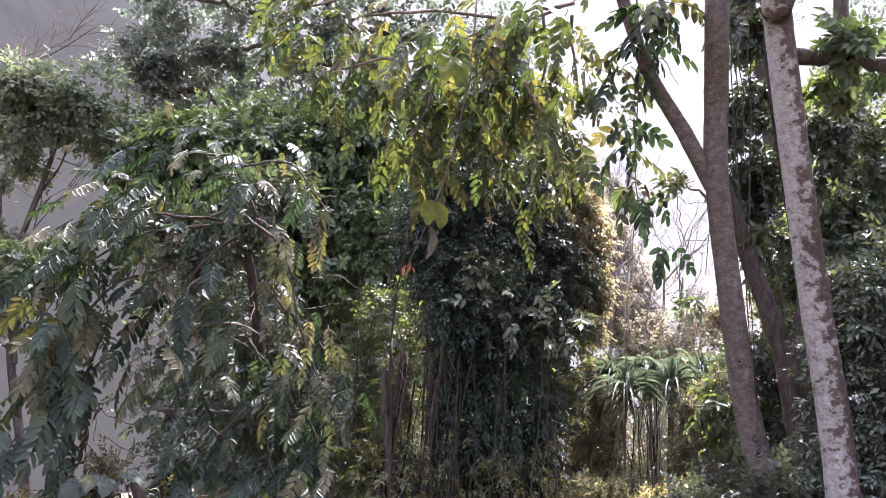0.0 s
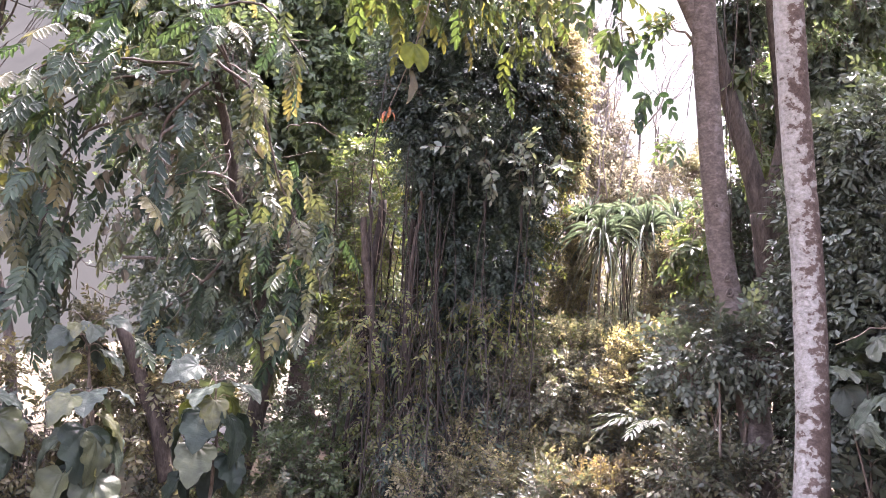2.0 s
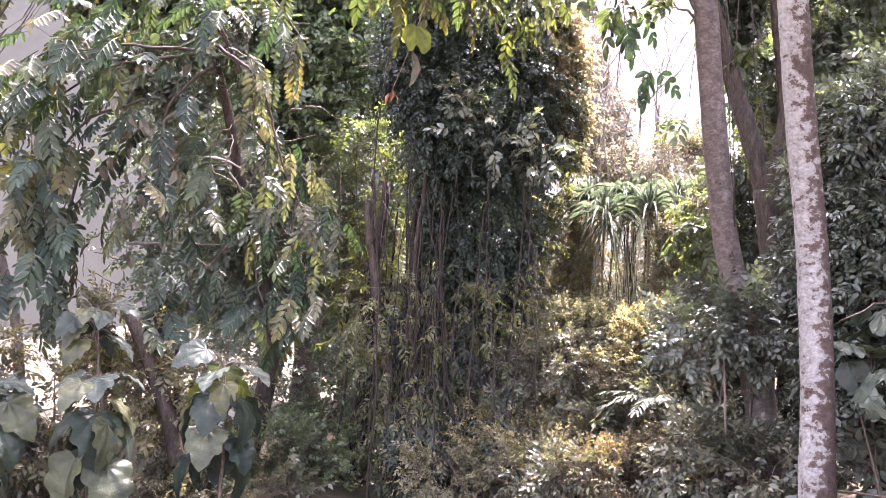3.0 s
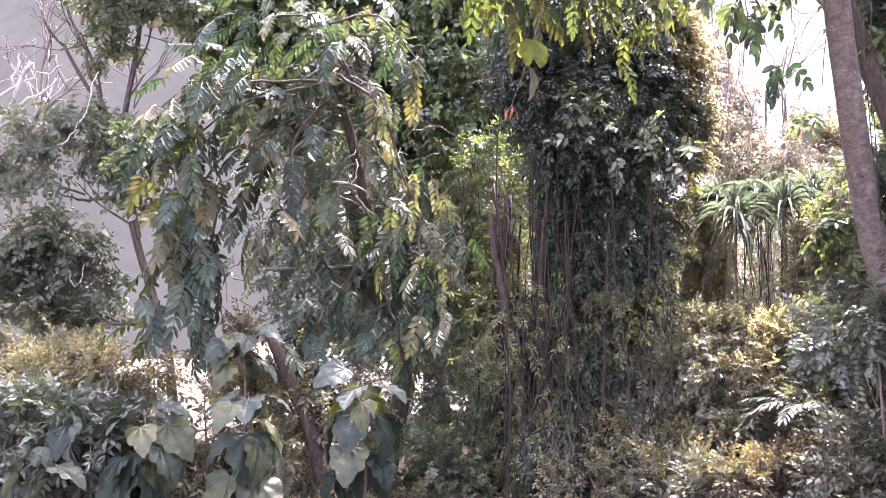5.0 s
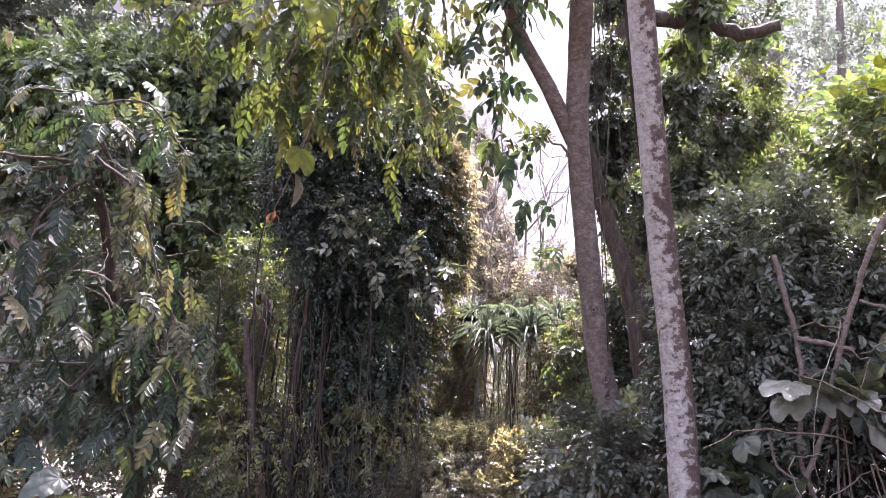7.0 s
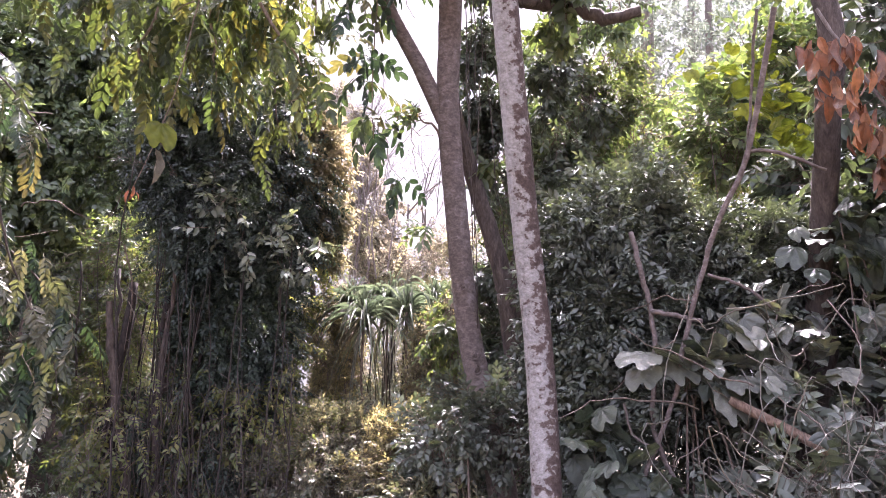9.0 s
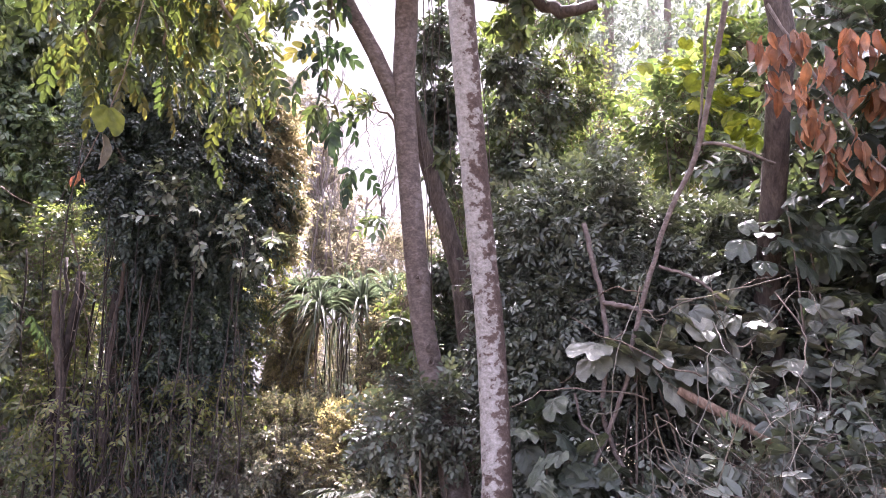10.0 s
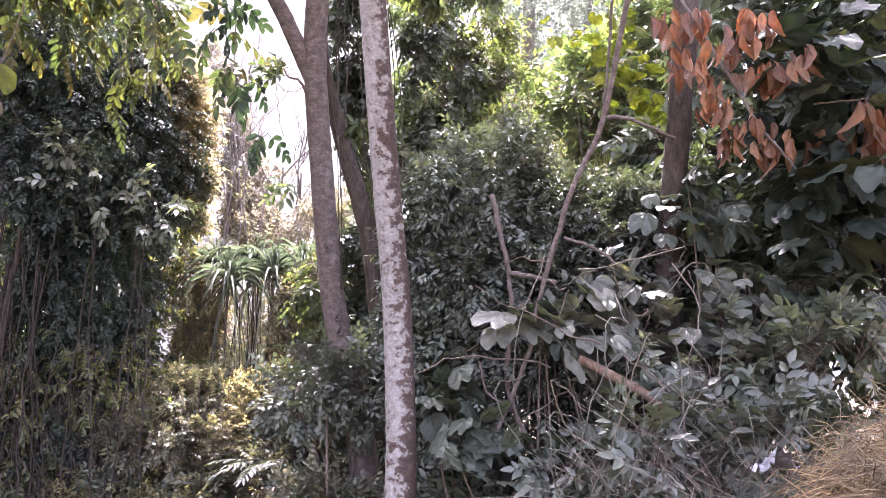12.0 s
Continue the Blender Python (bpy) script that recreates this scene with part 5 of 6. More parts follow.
for k in range(24):
    a = np.array((1.86, 7.88, 2.50)) + (np.array((2.53, 7.69, 2.51)) - np.array((1.86, 7.88, 2.50))) * RNG.random() + RNG.normal(0, 0.12, 3)
    b = a + (RNG.normal(0, 0.06), RNG.normal(0, 0.05), -RNG.uniform(0.5, 1.0))
    stem("hanging_root", [a, (a + b) / 2 + RNG.normal(0, 0.02, 3), b], [0.00516, 0.00258], M_STEM, pine, 5, 3, 0)
shrub([((2.23, 9.07, 2.13), (0.52, 0.34, 0.29)), ((2.69, 8.93, 2.28), (0.52, 0.34, 0.33)), ((2.98, 8.87, 2.78), (0.33, 0.34, 0.40)), ((1.93, 8.88, 1.86), (0.32, 0.26, 0.19))], 420, 0.224, 0.086, M_DUST_GLINT, "dusty bushes behind the screw pine", group="gully bushes")

# ---- gully bushes ----
G = "gully bushes"
shrub([((2.22, 8.11, 1.77), (0.55, 0.43, 0.15)), ((2.49, 8.03, 1.75), (0.35, 0.34, 0.13))], 500, 0.172, 0.0602, M_BUSH, "low dark mound of creepers", group=G)
shrub([((1.56, 7.76, 1.43), (0.39, 0.39, 0.24)), ((1.23, 7.82, 1.44), (0.26, 0.30, 0.30))], 600, 0.206, 0.0688, M_SUN, "sunlit yellow-green bush beside the gully", group=G)
shrub([((1.50, 7.39, 1.45), (0.47, 0.43, 0.23)), ((1.20, 7.09, 1.20), (0.45, 0.43, 0.20))], 600, 0.206, 0.0774, M_DUST_GLINT, "dusty grey-green bush with glinting leaves", group=G)
# Cream scrub here carries the gully's sunlight in its leaf colour.
shrub([((2.13, 7.06, 1.43), (0.46, 0.43, 0.23)), ((1.88, 6.85, 1.14), (0.34, 0.34, 0.25))], 600, 0.224, 0.0774, M_CREAM, "bush in the gully with leaves coloured sunlit cream", group=G)
shrub([((1.16, 7.46, 0.82), (0.58, 0.50, 0.26)), ((0.72, 7.08, 0.55), (0.50, 0.50, 0.30))], 800, 0.24, 0.08, M_CREAM, "scrub on the gully side with leaves coloured sunlit cream", group=G)
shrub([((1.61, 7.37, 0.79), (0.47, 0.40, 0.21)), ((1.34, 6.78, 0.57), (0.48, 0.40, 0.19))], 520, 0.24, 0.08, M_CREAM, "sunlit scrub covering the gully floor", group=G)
shrub([((1.55, 5.99, 0.50), (0.44, 0.30, 0.15)), ((1.94, 5.90, 0.69), (0.16, 0.20, 0.19))], 420, 0.24, 0.07, M_GOLD, "dry orange-brown scrub in the gully", group=G)
shrub([((2.22, 6.50, 1.32), (0.24, 0.40, 0.38)), ((2.40, 6.75, 1.73), (0.20, 0.30, 0.30))], 220, 0.26, 0.1, M_BUSH, "bush hung with trailing stems", group=G)
shrub([((2.16, 5.46, 1.59), (0.29, 0.20, 0.16)), ((1.95, 5.64, 1.51), (0.21, 0.20, 0.17)), ((2.37, 5.48, 1.53), (0.17, 0.20, 0.17))], 170, 0.28, 0.12, M_BUSH, "leafy bush in front of the brown trunk", group=G)
shrub([((2.05, 5.54, 0.68), (0.37, 0.35, 0.25)), ((2.26, 5.22, 0.60), (0.32, 0.35, 0.24)), ((2.08, 6.20, 0.86), (0.27, 0.30, 0.27))], 640, 0.26, 0.11, M_DUST_GLINT, "grey-green bush at the foot of the trunks", group=G)
shrub([((2.53, 7.51, 2.39), (0.22, 0.26, 0.34)), ((2.49, 7.47, 2.06), (0.25, 0.26, 0.28))], 420, 0.206, 0.0688, M_BRONZE, "bronze-leaved shrub beside the screw pine", group=G)
shrub([((-0.10, 8.50, 0.26), (0.53, 0.40, 0.42)), ((0.39, 7.85, 0.12), (0.44, 0.40, 0.28))], 300, 0.26, 0.1, M_DARK, "undergrowth round the thin stems", group=G)
shrub([((-0.79, 8.31, 0.60), (0.52, 0.40, 0.70)), ((-0.36, 7.87, 0.19), (0.61, 0.40, 0.50)), ((-1.13, 7.40, 0.20), (0.53, 0.40, 0.37))], 560, 0.26, 0.12, M_VINE, "dense undergrowth below the feather-leaved tree", group=G)
FERN = [frond_mesh("fern_frond", 12, 0.2, 0.28, M_FERN, s, k + 20) for k, s in enumerate((0.3, 0.5))]
fern = thing("fern", (2.10, 6.80, 0.64), "pale glinting fern clump in the gully", "fern")
for k in range(14):
    a = k / 14 * 2 * np.pi
    piece("frond", FERN[k % 2], fern, np.array((1.88, 6.20, 0.92)) + (0, 0, 0.08), frames(np.array((math.cos(a), math.sin(a), 0.45)))[0], RNG.uniform(0.36, 0.52))

shrub([((3.18, 7.70, 2.38), (0.35, 0.40, 0.93)), ((2.99, 8.22, 2.12), (0.30, 0.40, 0.55)), ((2.57, 6.12, 0.97), (0.37, 0.30, 0.28))], 700, 0.3, 0.12, M_DARK, "creepers filling the gap between the trunks", group=G)
shrub([((-1.21, 11.91, 0.66), (1.82, 0.60, 0.50)), ((0.09, 11.95, 0.54), (1.00, 0.60, 0.50)), ((1.16, 11.42, 1.10), (0.64, 0.50, 0.64))], 500, 0.35, 0.16, M_DARK, "dark undergrowth deep in the wood", group=G)
shrub([((0.96, 6.41, 0.40), (0.41, 0.40, 0.23)), ((0.41, 6.66, 0.29), (0.42, 0.40, 0.23))], 420, 0.24, 0.08, M_CREAM, "scrub by the path edge with leaves coloured sunlit cream", group=G)

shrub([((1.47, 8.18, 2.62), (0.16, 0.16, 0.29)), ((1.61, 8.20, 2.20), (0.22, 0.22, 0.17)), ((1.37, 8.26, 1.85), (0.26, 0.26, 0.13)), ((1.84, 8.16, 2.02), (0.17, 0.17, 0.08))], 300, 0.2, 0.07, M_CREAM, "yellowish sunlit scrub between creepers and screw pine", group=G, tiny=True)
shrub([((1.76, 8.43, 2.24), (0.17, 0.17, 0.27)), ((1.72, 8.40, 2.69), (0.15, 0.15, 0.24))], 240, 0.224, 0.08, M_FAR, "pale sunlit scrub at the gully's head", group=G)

# ---- right bank: bush, stems, big leaves ----
shrub([((3.08, 4.99, 2.88), (0.45, 0.50, 0.45)), ((3.22, 4.93, 2.23), (0.56, 0.50, 0.52)), ((2.92, 5.32, 2.26), (0.29, 0.50, 0.75)), ((3.03, 4.86, 1.45), (0.58, 0.50, 0.58)), ((3.45, 4.83, 2.63), (0.37, 0.40, 0.45)), ((3.91, 4.66, 2.52), (0.41, 0.40, 0.46))], 3400, 0.22, 0.08, M_BUSH, "tall dense bush with small dusty leaves", stems=9, shell=(0.62, 1.05), width=0.45, tiny=True, more=3.3, bare=False)
stems_r = thing("woody_vine", (2.71, 4.34, 1.19), "bare slanting woody stems leaning through the bush", "vine")
for pts, r in (
    ([(3.05, 3.26, 3.78), (3.10, 3.61, 3.10), (3.00, 3.83, 2.66), (2.91, 4.02, 2.11), (2.86, 4.08, 1.78), (2.75, 4.16, 1.46), (2.63, 4.21, 1.17)], 0.03),
    ([(3.00, 3.33, 3.80), (3.08, 3.51, 3.42), (3.09, 3.61, 3.10)], 0.016),
    ([(3.10, 3.60, 3.09), (3.25, 3.50, 3.06), (3.47, 3.45, 2.97)], 0.02),
    ([(2.75, 4.33, 2.76), (2.79, 4.31, 2.52), (2.85, 4.27, 2.24), (2.84, 4.27, 1.86), (2.78, 4.22, 1.52), (2.90, 4.14, 1.20)], 0.032),
    ([(2.85, 4.27, 2.26), (2.95, 4.15, 2.23), (3.01, 4.02, 2.18)], 0.03),
    ([(2.64, 4.30, 1.72), (2.67, 4.28, 1.55), (2.76, 4.18, 1.46)], 0.016),
    ([(3.16, 4.14, 2.49), (3.34, 4.03, 2.41), (3.46, 3.97, 2.27)], 0.02),
):
    stem("stem", pts, [r * 0.54, r * 0.44], M_TRUNK, stems_r, 9, 6, 0.04, 0.004)
log = thing("cut_branch", (3.60, 3.52, 1.36), "cut brown branch lying slanting among the leaves", "branch")
stem("branch", [(3.09, 3.93, 1.73), (3.35, 3.74, 1.55), (3.60, 3.52, 1.35), (3.76, 3.45, 1.21)], [0.026, 0.029, 0.03, 0.028], M_LOG, log, 12, 6, 0.03)

right_trunk = thing("tree", (3.6, 4.1, 0.9), "dark straight tree trunk behind dead leaves", "tree")
stem("trunk", [(3.45, 4.3, 0.6), (4.03, 4.26, 1.89), (4.02, 4.20, 2.37), (4.01, 4.08, 2.89), (3.94, 3.88, 3.52), (3.84, 3.71, 4.19), (3.7, 4.1, 6.0), (3.8, 4.2, 8.0)], [0.095, 0.085, 0.08, 0.08, 0.078, 0.075, 0.06, 0.03], M_WOOD, right_trunk, 16, 8, 0.03)
# Crown added out of view overhead to shade the bank and leaf wall.
foliage(right_trunk, [((4.6, 4.0, 6.6), (1.6, 1.8, 0.7)), ((5.4, 5.2, 6.6), (1.4, 1.4, 0.7)), ((5.2, 2.8, 6.0), (1.2, 1.2, 0.6)), ((3.5, 5.5, 7.3), (1.5, 1.1, 0.5)), ((4.6, 5.4, 7.3), (1.2, 1.0, 0.5))], 640, 0.5, 0.22, M_VINE, more=1)

BROWN = [raw_mesh("dead_leaf", *blade([(0.72 * x, y) for x, y in HALF_OVAL], f + 0.2, c, 0.16), M_BROWN, True) for f, c in ((0.5, 0.1), (0.9, 0.3), (0.25, 0.45))]
dead = thing("dead_branch", (3.40, 3.31, 3.81), "broken twig with hanging rust-brown dead leaves", "branch")
spine = [(3.44, 3.37, 3.89), (3.64, 3.29, 3.47), (3.83, 3.21, 3.10), (3.96, 3.16, 2.90), (4.04, 3.12, 2.77)]
dead_twig = stem("twig", spine, [0.012, 0.009, 0.005], M_BARE, dead, 6, 6, 0.03, 0.004)
stem("twig", [(3.72, 3.30, 3.32), (3.83, 3.19, 3.30), (3.96, 3.03, 3.31)], [0.006, 0.004], M_TWIG, dead, 5, 5, 0, 0.004)
for hub, n_, wide in (((3.49, 3.38, 3.69), 9, 0.07), ((3.53, 3.28, 3.67), 8, 0.06), ((3.51, 3.43, 3.47), 5, 0.05), ((3.75, 3.09, 3.60), 13, 0.08), ((3.71, 3.21, 3.49), 9, 0.06), ((3.63, 3.36, 3.38), 9, 0.07), ((3.72, 3.33, 3.19), 12, 0.08), ((3.81, 3.15, 3.36), 9, 0.07),
                      ((3.89, 3.08, 3.32), 7, 0.05), ((3.92, 2.97, 3.36), 9, 0.06), ((3.82, 3.24, 3.07), 11, 0.07), ((3.74, 3.39, 3.01), 5, 0.04), ((3.96, 3.15, 2.92), 10, 0.06)):
    for k in range(int(n_ * 1.35)):
        at = np.array(hub) + RNG.normal(0, 1, 3) * (wide, wide, wide * 0.6)
        piece("leaf", BROWN[RNG.integers(3)], dead_twig, at, frames(np.array((RNG.normal(0, 0.16), RNG.normal(0, 0.16), -1)), RNG.uniform(0, 6.3))[0], RNG.uniform(0.1, 0.175))

BIG = [raw_mesh("broad_leaf", *blade(h, f, c), M_BIG, True) for h, f, c in ((HALF_BILOBED, 0.08, 0.2), (HALF_BILOBED, 0.2, 0.35), (HALF_LOBED, 0.1, 0.3))]
DARKB = [raw_mesh("dark_broad_leaf", *blade(h, f, c), M_BROAD, True) for h, f, c in ((HALF_BILOBED, 0.08, 0.2), (HALF_BILOBED, 0.2, 0.35), (HALF_LOBED, 0.1, 0.3), (HALF_LOBED, 0.25, 0.5))]
PALEB = [raw_mesh("sheen_broad_leaf", *blade(h, f, c), M_SHEEN, True) for h, f, c in ((HALF_BILOBED, 0.08, 0.2), (HALF_BILOBED, 0.2, 0.35), (HALF_OVAL, 0.2, 0.3))]
BIGL = [raw_mesh("lime_leaf", *blade(h, f, c), M_LIME, True) for h, f, c in ((HALF_BILOBED, 0.08, 0.2), (HALF_BILOBED, 0.2, 0.35))]


def broad_plant(clumps, n, size, label, meshes, name="climber", category="climber", toward=(0, -0.6, 0.1), droop=0.35, stems=6):
    """A climber with broad leaves, each a piece of its own, on thin stems."""
    c0 = np.array(clumps[0][0])
    foot = np.array([c0[0], c0[1] + 0.1, ground_height(c0[0], c0[1] + 0.1)])
    ob = thing(name, foot, label, category)
    at, way = on_clumps(clumps, n, (0.2, 1.05), 4, 0.3)
    for k in range(n):
        d = unit(0.6 * way[k] + np.array(toward) + RNG.normal(0, 0.45, 3) + (0, 0, -droop))
        piece("leaf", meshes[RNG.integers(len(meshes))], ob, at[k], frames(d, RNG.normal(0, 0.6))[0], size * RNG.uniform(0.55, 1.15))
    for k in range(stems):
        tip = at[RNG.integers(n)]
        stem("stem", [foot + RNG.normal(0, 0.05, 3), (foot + tip) / 2 + RNG.normal(0, 0.12, 3), tip], [0.012, 0.005], M_TWIG, ob, 5, 5, 0.03, 0.01)
    return ob


pale_climber = broad_plant([((2.99, 4.16, 1.96), (0.21, 0.12, 0.07))], 5, 0.22, "climber with broad two-lobed dusty leaves, coloured pale for their sheen", PALEB[:2])
for at, way, size in (((2.68, 4.11, 2.00), (-0.6, -0.45, -0.2), 0.24), ((2.72, 4.09, 2.01), (0.5, -0.6, -0.25), 0.22), ((2.86, 4.00, 2.01), (0.55, -0.6, -0.3), 0.21), ((2.68, 4.12, 1.93), (-0.5, -0.5, -0.55), 0.2), ((3.08, 3.99, 1.81), (0.2, -0.5, -0.7), 0.25), ((2.84, 4.11, 1.98), (0.1, -0.6, -0.5), 0.22)):
    piece("leaf", PALEB[0], pale_climber, at, frames(np.array(way), RNG.normal(0, 0.2))[0], size)
broad_plant([((3.42, 4.06, 1.86), (0.43, 0.20, 0.28)), ((3.72, 3.81, 1.78), (0.39, 0.20, 0.32)), ((3.54, 3.98, 2.20), (0.43, 0.20, 0.18)), ((4.04, 3.69, 1.99), (0.26, 0.30, 0.33))], 230, 0.165, "tangle of broad dusty two-lobed leaves on the bank, mostly coloured pale for sheen", [BIG[0], *PALEB, *PALEB])
broad_plant([((2.62, 4.28, 1.20), (0.37, 0.25, 0.27)), ((2.92, 3.97, 1.14), (0.40, 0.25, 0.20)), ((2.57, 4.54, 1.52), (0.18, 0.20, 0.21))], 110, 0.17, "low broad-leaved climber at the foot of the bush", BIG)
# Shade over this wall is put into its darker leaf copies.
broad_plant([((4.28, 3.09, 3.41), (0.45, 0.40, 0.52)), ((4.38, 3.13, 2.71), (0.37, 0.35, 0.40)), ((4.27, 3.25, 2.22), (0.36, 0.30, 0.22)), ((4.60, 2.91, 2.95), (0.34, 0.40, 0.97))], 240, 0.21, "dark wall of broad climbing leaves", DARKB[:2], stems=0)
broad_plant([((3.58, 3.97, 3.66), (0.35, 0.30, 0.35)), ((3.47, 4.25, 3.82), (0.24, 0.30, 0.28)), ((3.66, 3.92, 3.34), (0.27, 0.20, 0.15))], 76, 0.105, "backlit lime-green broad climbing leaves", BIGL, stems=0)
broad_plant([((4.08, 3.75, 2.28), (0.26, 0.30, 0.41)), ((4.01, 3.84, 2.73), (0.23, 0.30, 0.23))], 70, 0.16, "broad leaves climbing by the dark trunk", BIG[:2])
# Glints of lit leaves are put into the pale leaf colour here.
shrub([((3.92, 3.56, 1.58), (0.53, 0.25, 0.25)), ((3.69, 3.97, 1.72), (0.44, 0.20, 0.22)), ((4.14, 3.16, 1.70), (0.31, 0.25, 0.17))], 170, 0.26, 0.12, M_PALE, "dusty leafy scrub on the bank, coloured pale for its glints", stems=8, shell=(0.2, 1.0))
shrub([((4.82, 4.65, 2.62), (0.82, 0.50, 0.68)), ((5.32, 3.82, 2.48), (0.66, 0.50, 1.11)), ((4.77, 5.25, 2.62), (0.73, 0.50, 0.53)), ((4.86, 4.83, 3.30), (0.52, 0.40, 0.52)), ((5.20, 3.94, 4.07), (0.94, 0.50, 0.85)), ((5.48, 3.36, 3.80), (0.55, 0.50, 1.19)), ((4.95, 3.93, 2.55), (0.47, 0.40, 0.39)), ((4.19, 4.79, 1.23), (0.69, 0.40, 0.34)), ((4.45, 3.85, 1.16), (0.59, 0.30, 0.28)), ((4.56, 4.47, 1.55), (0.60, 0.30, 0.34))], 2700, 0.34, 0.15, M_DARK, "dark undergrowth filling the wood behind the bank", stems=6, shell=(0.4, 1.0), more=1.6)
shrub([((5.15, 6.35, 4.37), (0.82, 0.60, 0.53)), ((5.71, 6.30, 4.93), (0.75, 0.60, 0.62))], 420, 0.34, 0.14, M_VINE, "sunlit leaves behind the slanting stems", stems=4, shell=(0.3, 1.0))

# tall far trunks
for x, d, r in ((928, 24, 0.28), (1000, 26, 0.2), (1030, 22, 0.14)):
    far = thing("tree", (d * 0.5, d * 0.85, 0.5), "tall straight tree in the bright haze", "tree", "far trees")
    w = unit(np.array((5.13, 7.66, 5.71)) - np.array((0.29, -0.02, 1.52)))
    s = (x - 930) / 1447
    p0 = np.array((0.29, -0.02, 1.52)) + d * (w + s * np.array((0.9, -0.43, 0)))
    far.location = (p0[0], p0[1], 0.4)
    stem("trunk", [(p0[0], p0[1], 0.3), (p0[0], p0[1], 8.0), (p0[0] + 0.3, p0[1], 15.0)], [r, r * 0.85, r * 0.5], M_BARE, far, 12, 5, 0.03)
    foliage(far, [((p0[0], p0[1], 13.0), (2.2, 2.2, 3.0)), ((p0[0], p0[1], 9.0), (1.6, 1.6, 1.5))], 420, 0.7, 0.2, M_HIGH, tiny=True, bare=False)

# ---- straw heap and litter ----
heap = thing("straw_heap", (3.45, 2.22, 1.13), "heap of dry orange straw on the bank", "straw")
hc = np.array((3.60, 2.04, 0.93))
th = np.linspace(0, 2 * np.pi, 40, endpoint=False)
hv, hr = [hc + (0, 0, 0.4)], np.array([0.13, 0.26, 0.38, 0.47, 0.54])
for r_, z_ in zip(hr, (0.38, 0.32, 0.18, 0.0, -0.4)):
    k_ = r_ * (1 + 0.08 * np.sin(5 * th) + RNG.normal(0, 0.03, 40))
    hv += list(np.stack([hc[0] + k_ * np.cos(th), hc[1] + k_ * np.sin(th), hc[2] + z_ + RNG.normal(0, 0.02, 40)], 1))
hq = np.array([(1 + i * 40 + j, 1 + i * 40 + (j + 1) % 40, 1 + (i + 1) * 40 + (j + 1) % 40, 1 + (i + 1) * 40 + j) for i in range(4) for j in range(40)])
ht = np.array([(0, 1 + j, 1 + (j + 1) % 40) for j in range(40)])
# Soil-dark core puts the shade between the straws into colour.
part("core", np.array(hv), [hq, ht], M_SOIL, heap, smooth=True)
n = 8000
u = unit(RNG.normal(size=(n, 3)) + (0, 0, 0.4))
lump = 1 + 0.16 * np.sin(7 * u[:, :1] + 3 * u[:, 2:]) * np.cos(6 * u[:, 1:2])
a = hc + u * (0.56, 0.56, 0.46) * lump * RNG.uniform(0.84, 1.06, (n, 1))
d = unit(RNG.normal(size=(n, 3)) + u * 0.5 + np.cross(u, (0.5, 0.2, 0.8)) * 0.7)
len_s = RNG.uniform(0.03, 0.085, (n, 1)) * RNG.choice([1, 1, 1, 1.9], (n, 1))
thick = RNG.uniform(0.0014, 0.0036, (n, 1))
straw_v, straw_f = [], []
for k in range(3):
    b = a + d * len_s
    v, f = prism(a, b, thick)
    straw_v.append(v), straw_f.append(f + k * len(v))
    a, thick = b, thick * 0.85
    d = unit(d + RNG.normal(0, 0.4, (n, 3)) + (0, 0, -0.35))
part("straw", np.concatenate(straw_v), [np.concatenate(straw_f)], M_STRAW, heap, kind="stuff")

dry = thing("dry_grass", (3.22, 3.10, 1.09), "tangle of bleached dry stems on the bank", "dry grass", kind="stuff")
n = 260
a = np.array((3.21, 3.09, 1.03)) + RNG.uniform(-1, 1, (n, 3)) * (0.6, 0.45, 0.12)
d = unit(RNG.normal(size=(n, 3)) * (1, 0.6, 0.4) + (0, 0, 0.55))
ln_ = RNG.uniform(0.2, 0.75, (n, 1))
m_ = a + d * ln_ * 0.5
b = a + d * ln_ + RNG.normal(0, 0.06, (n, 3)) - (0, 0, 0.06)
v1, f1 = prism(a, m_, np.full((n, 1), 0.0027))
v2, f2 = prism(m_, b, np.full((n, 1), 0.0022))
part("stems", np.concatenate([v1, v2]), [np.concatenate([f1, f2 + len(v1)])], M_DRY, dry, kind="stuff")

# ---- lower left: broad-lobed leaves, leaning trunk ----
lean = thing("tree", (-1.93, 6.89, 0.62), "short dark leaning trunk among broad leaves", "tree")
stem("trunk", [(-1.87, 6.86, 0.31), (-1.98, 6.89, 0.71), (-2.17, 6.87, 1.16), (-2.31, 6.84, 1.48), (-2.37, 6.87, 1.61)], [0.07, 0.066, 0.058, 0.05, 0.035], M_WOOD, lean, 12, 6, 0.05)
stem("branch", [(-1.94, 7.06, 0.41), (-1.99, 7.13, 1.16), (-2.07, 7.22, 1.54)], [0.035, 0.03, 0.02], M_WOOD, lean, 8, 6, 0.05)
SHALLOW = [(0.0, 0.0), (0.2, -0.12), (0.4, -0.02), (0.5, 0.2), (0.41, 0.36), (0.44, 0.56), (0.28, 0.66), (0.2, 0.84), (0.0, 1.0)]
LOBED_LIME = raw_mesh("backlit_lobed_leaf", *blade(SHALLOW, 0.25, 0.5), M_OLIVE, True)
LOBED_PALE = raw_mesh("sunlit_lobed_leaf", *blade(SHALLOW, 0.2, 0.35), M_TOP, True)
FOLDED = [raw_mesh("shaded_lobed_leaf", *blade(SHALLOW, f, c), M_BROAD, True) for f, c in ((0.2, 0.35), (0.35, 0.6), (0.55, 0.5))]


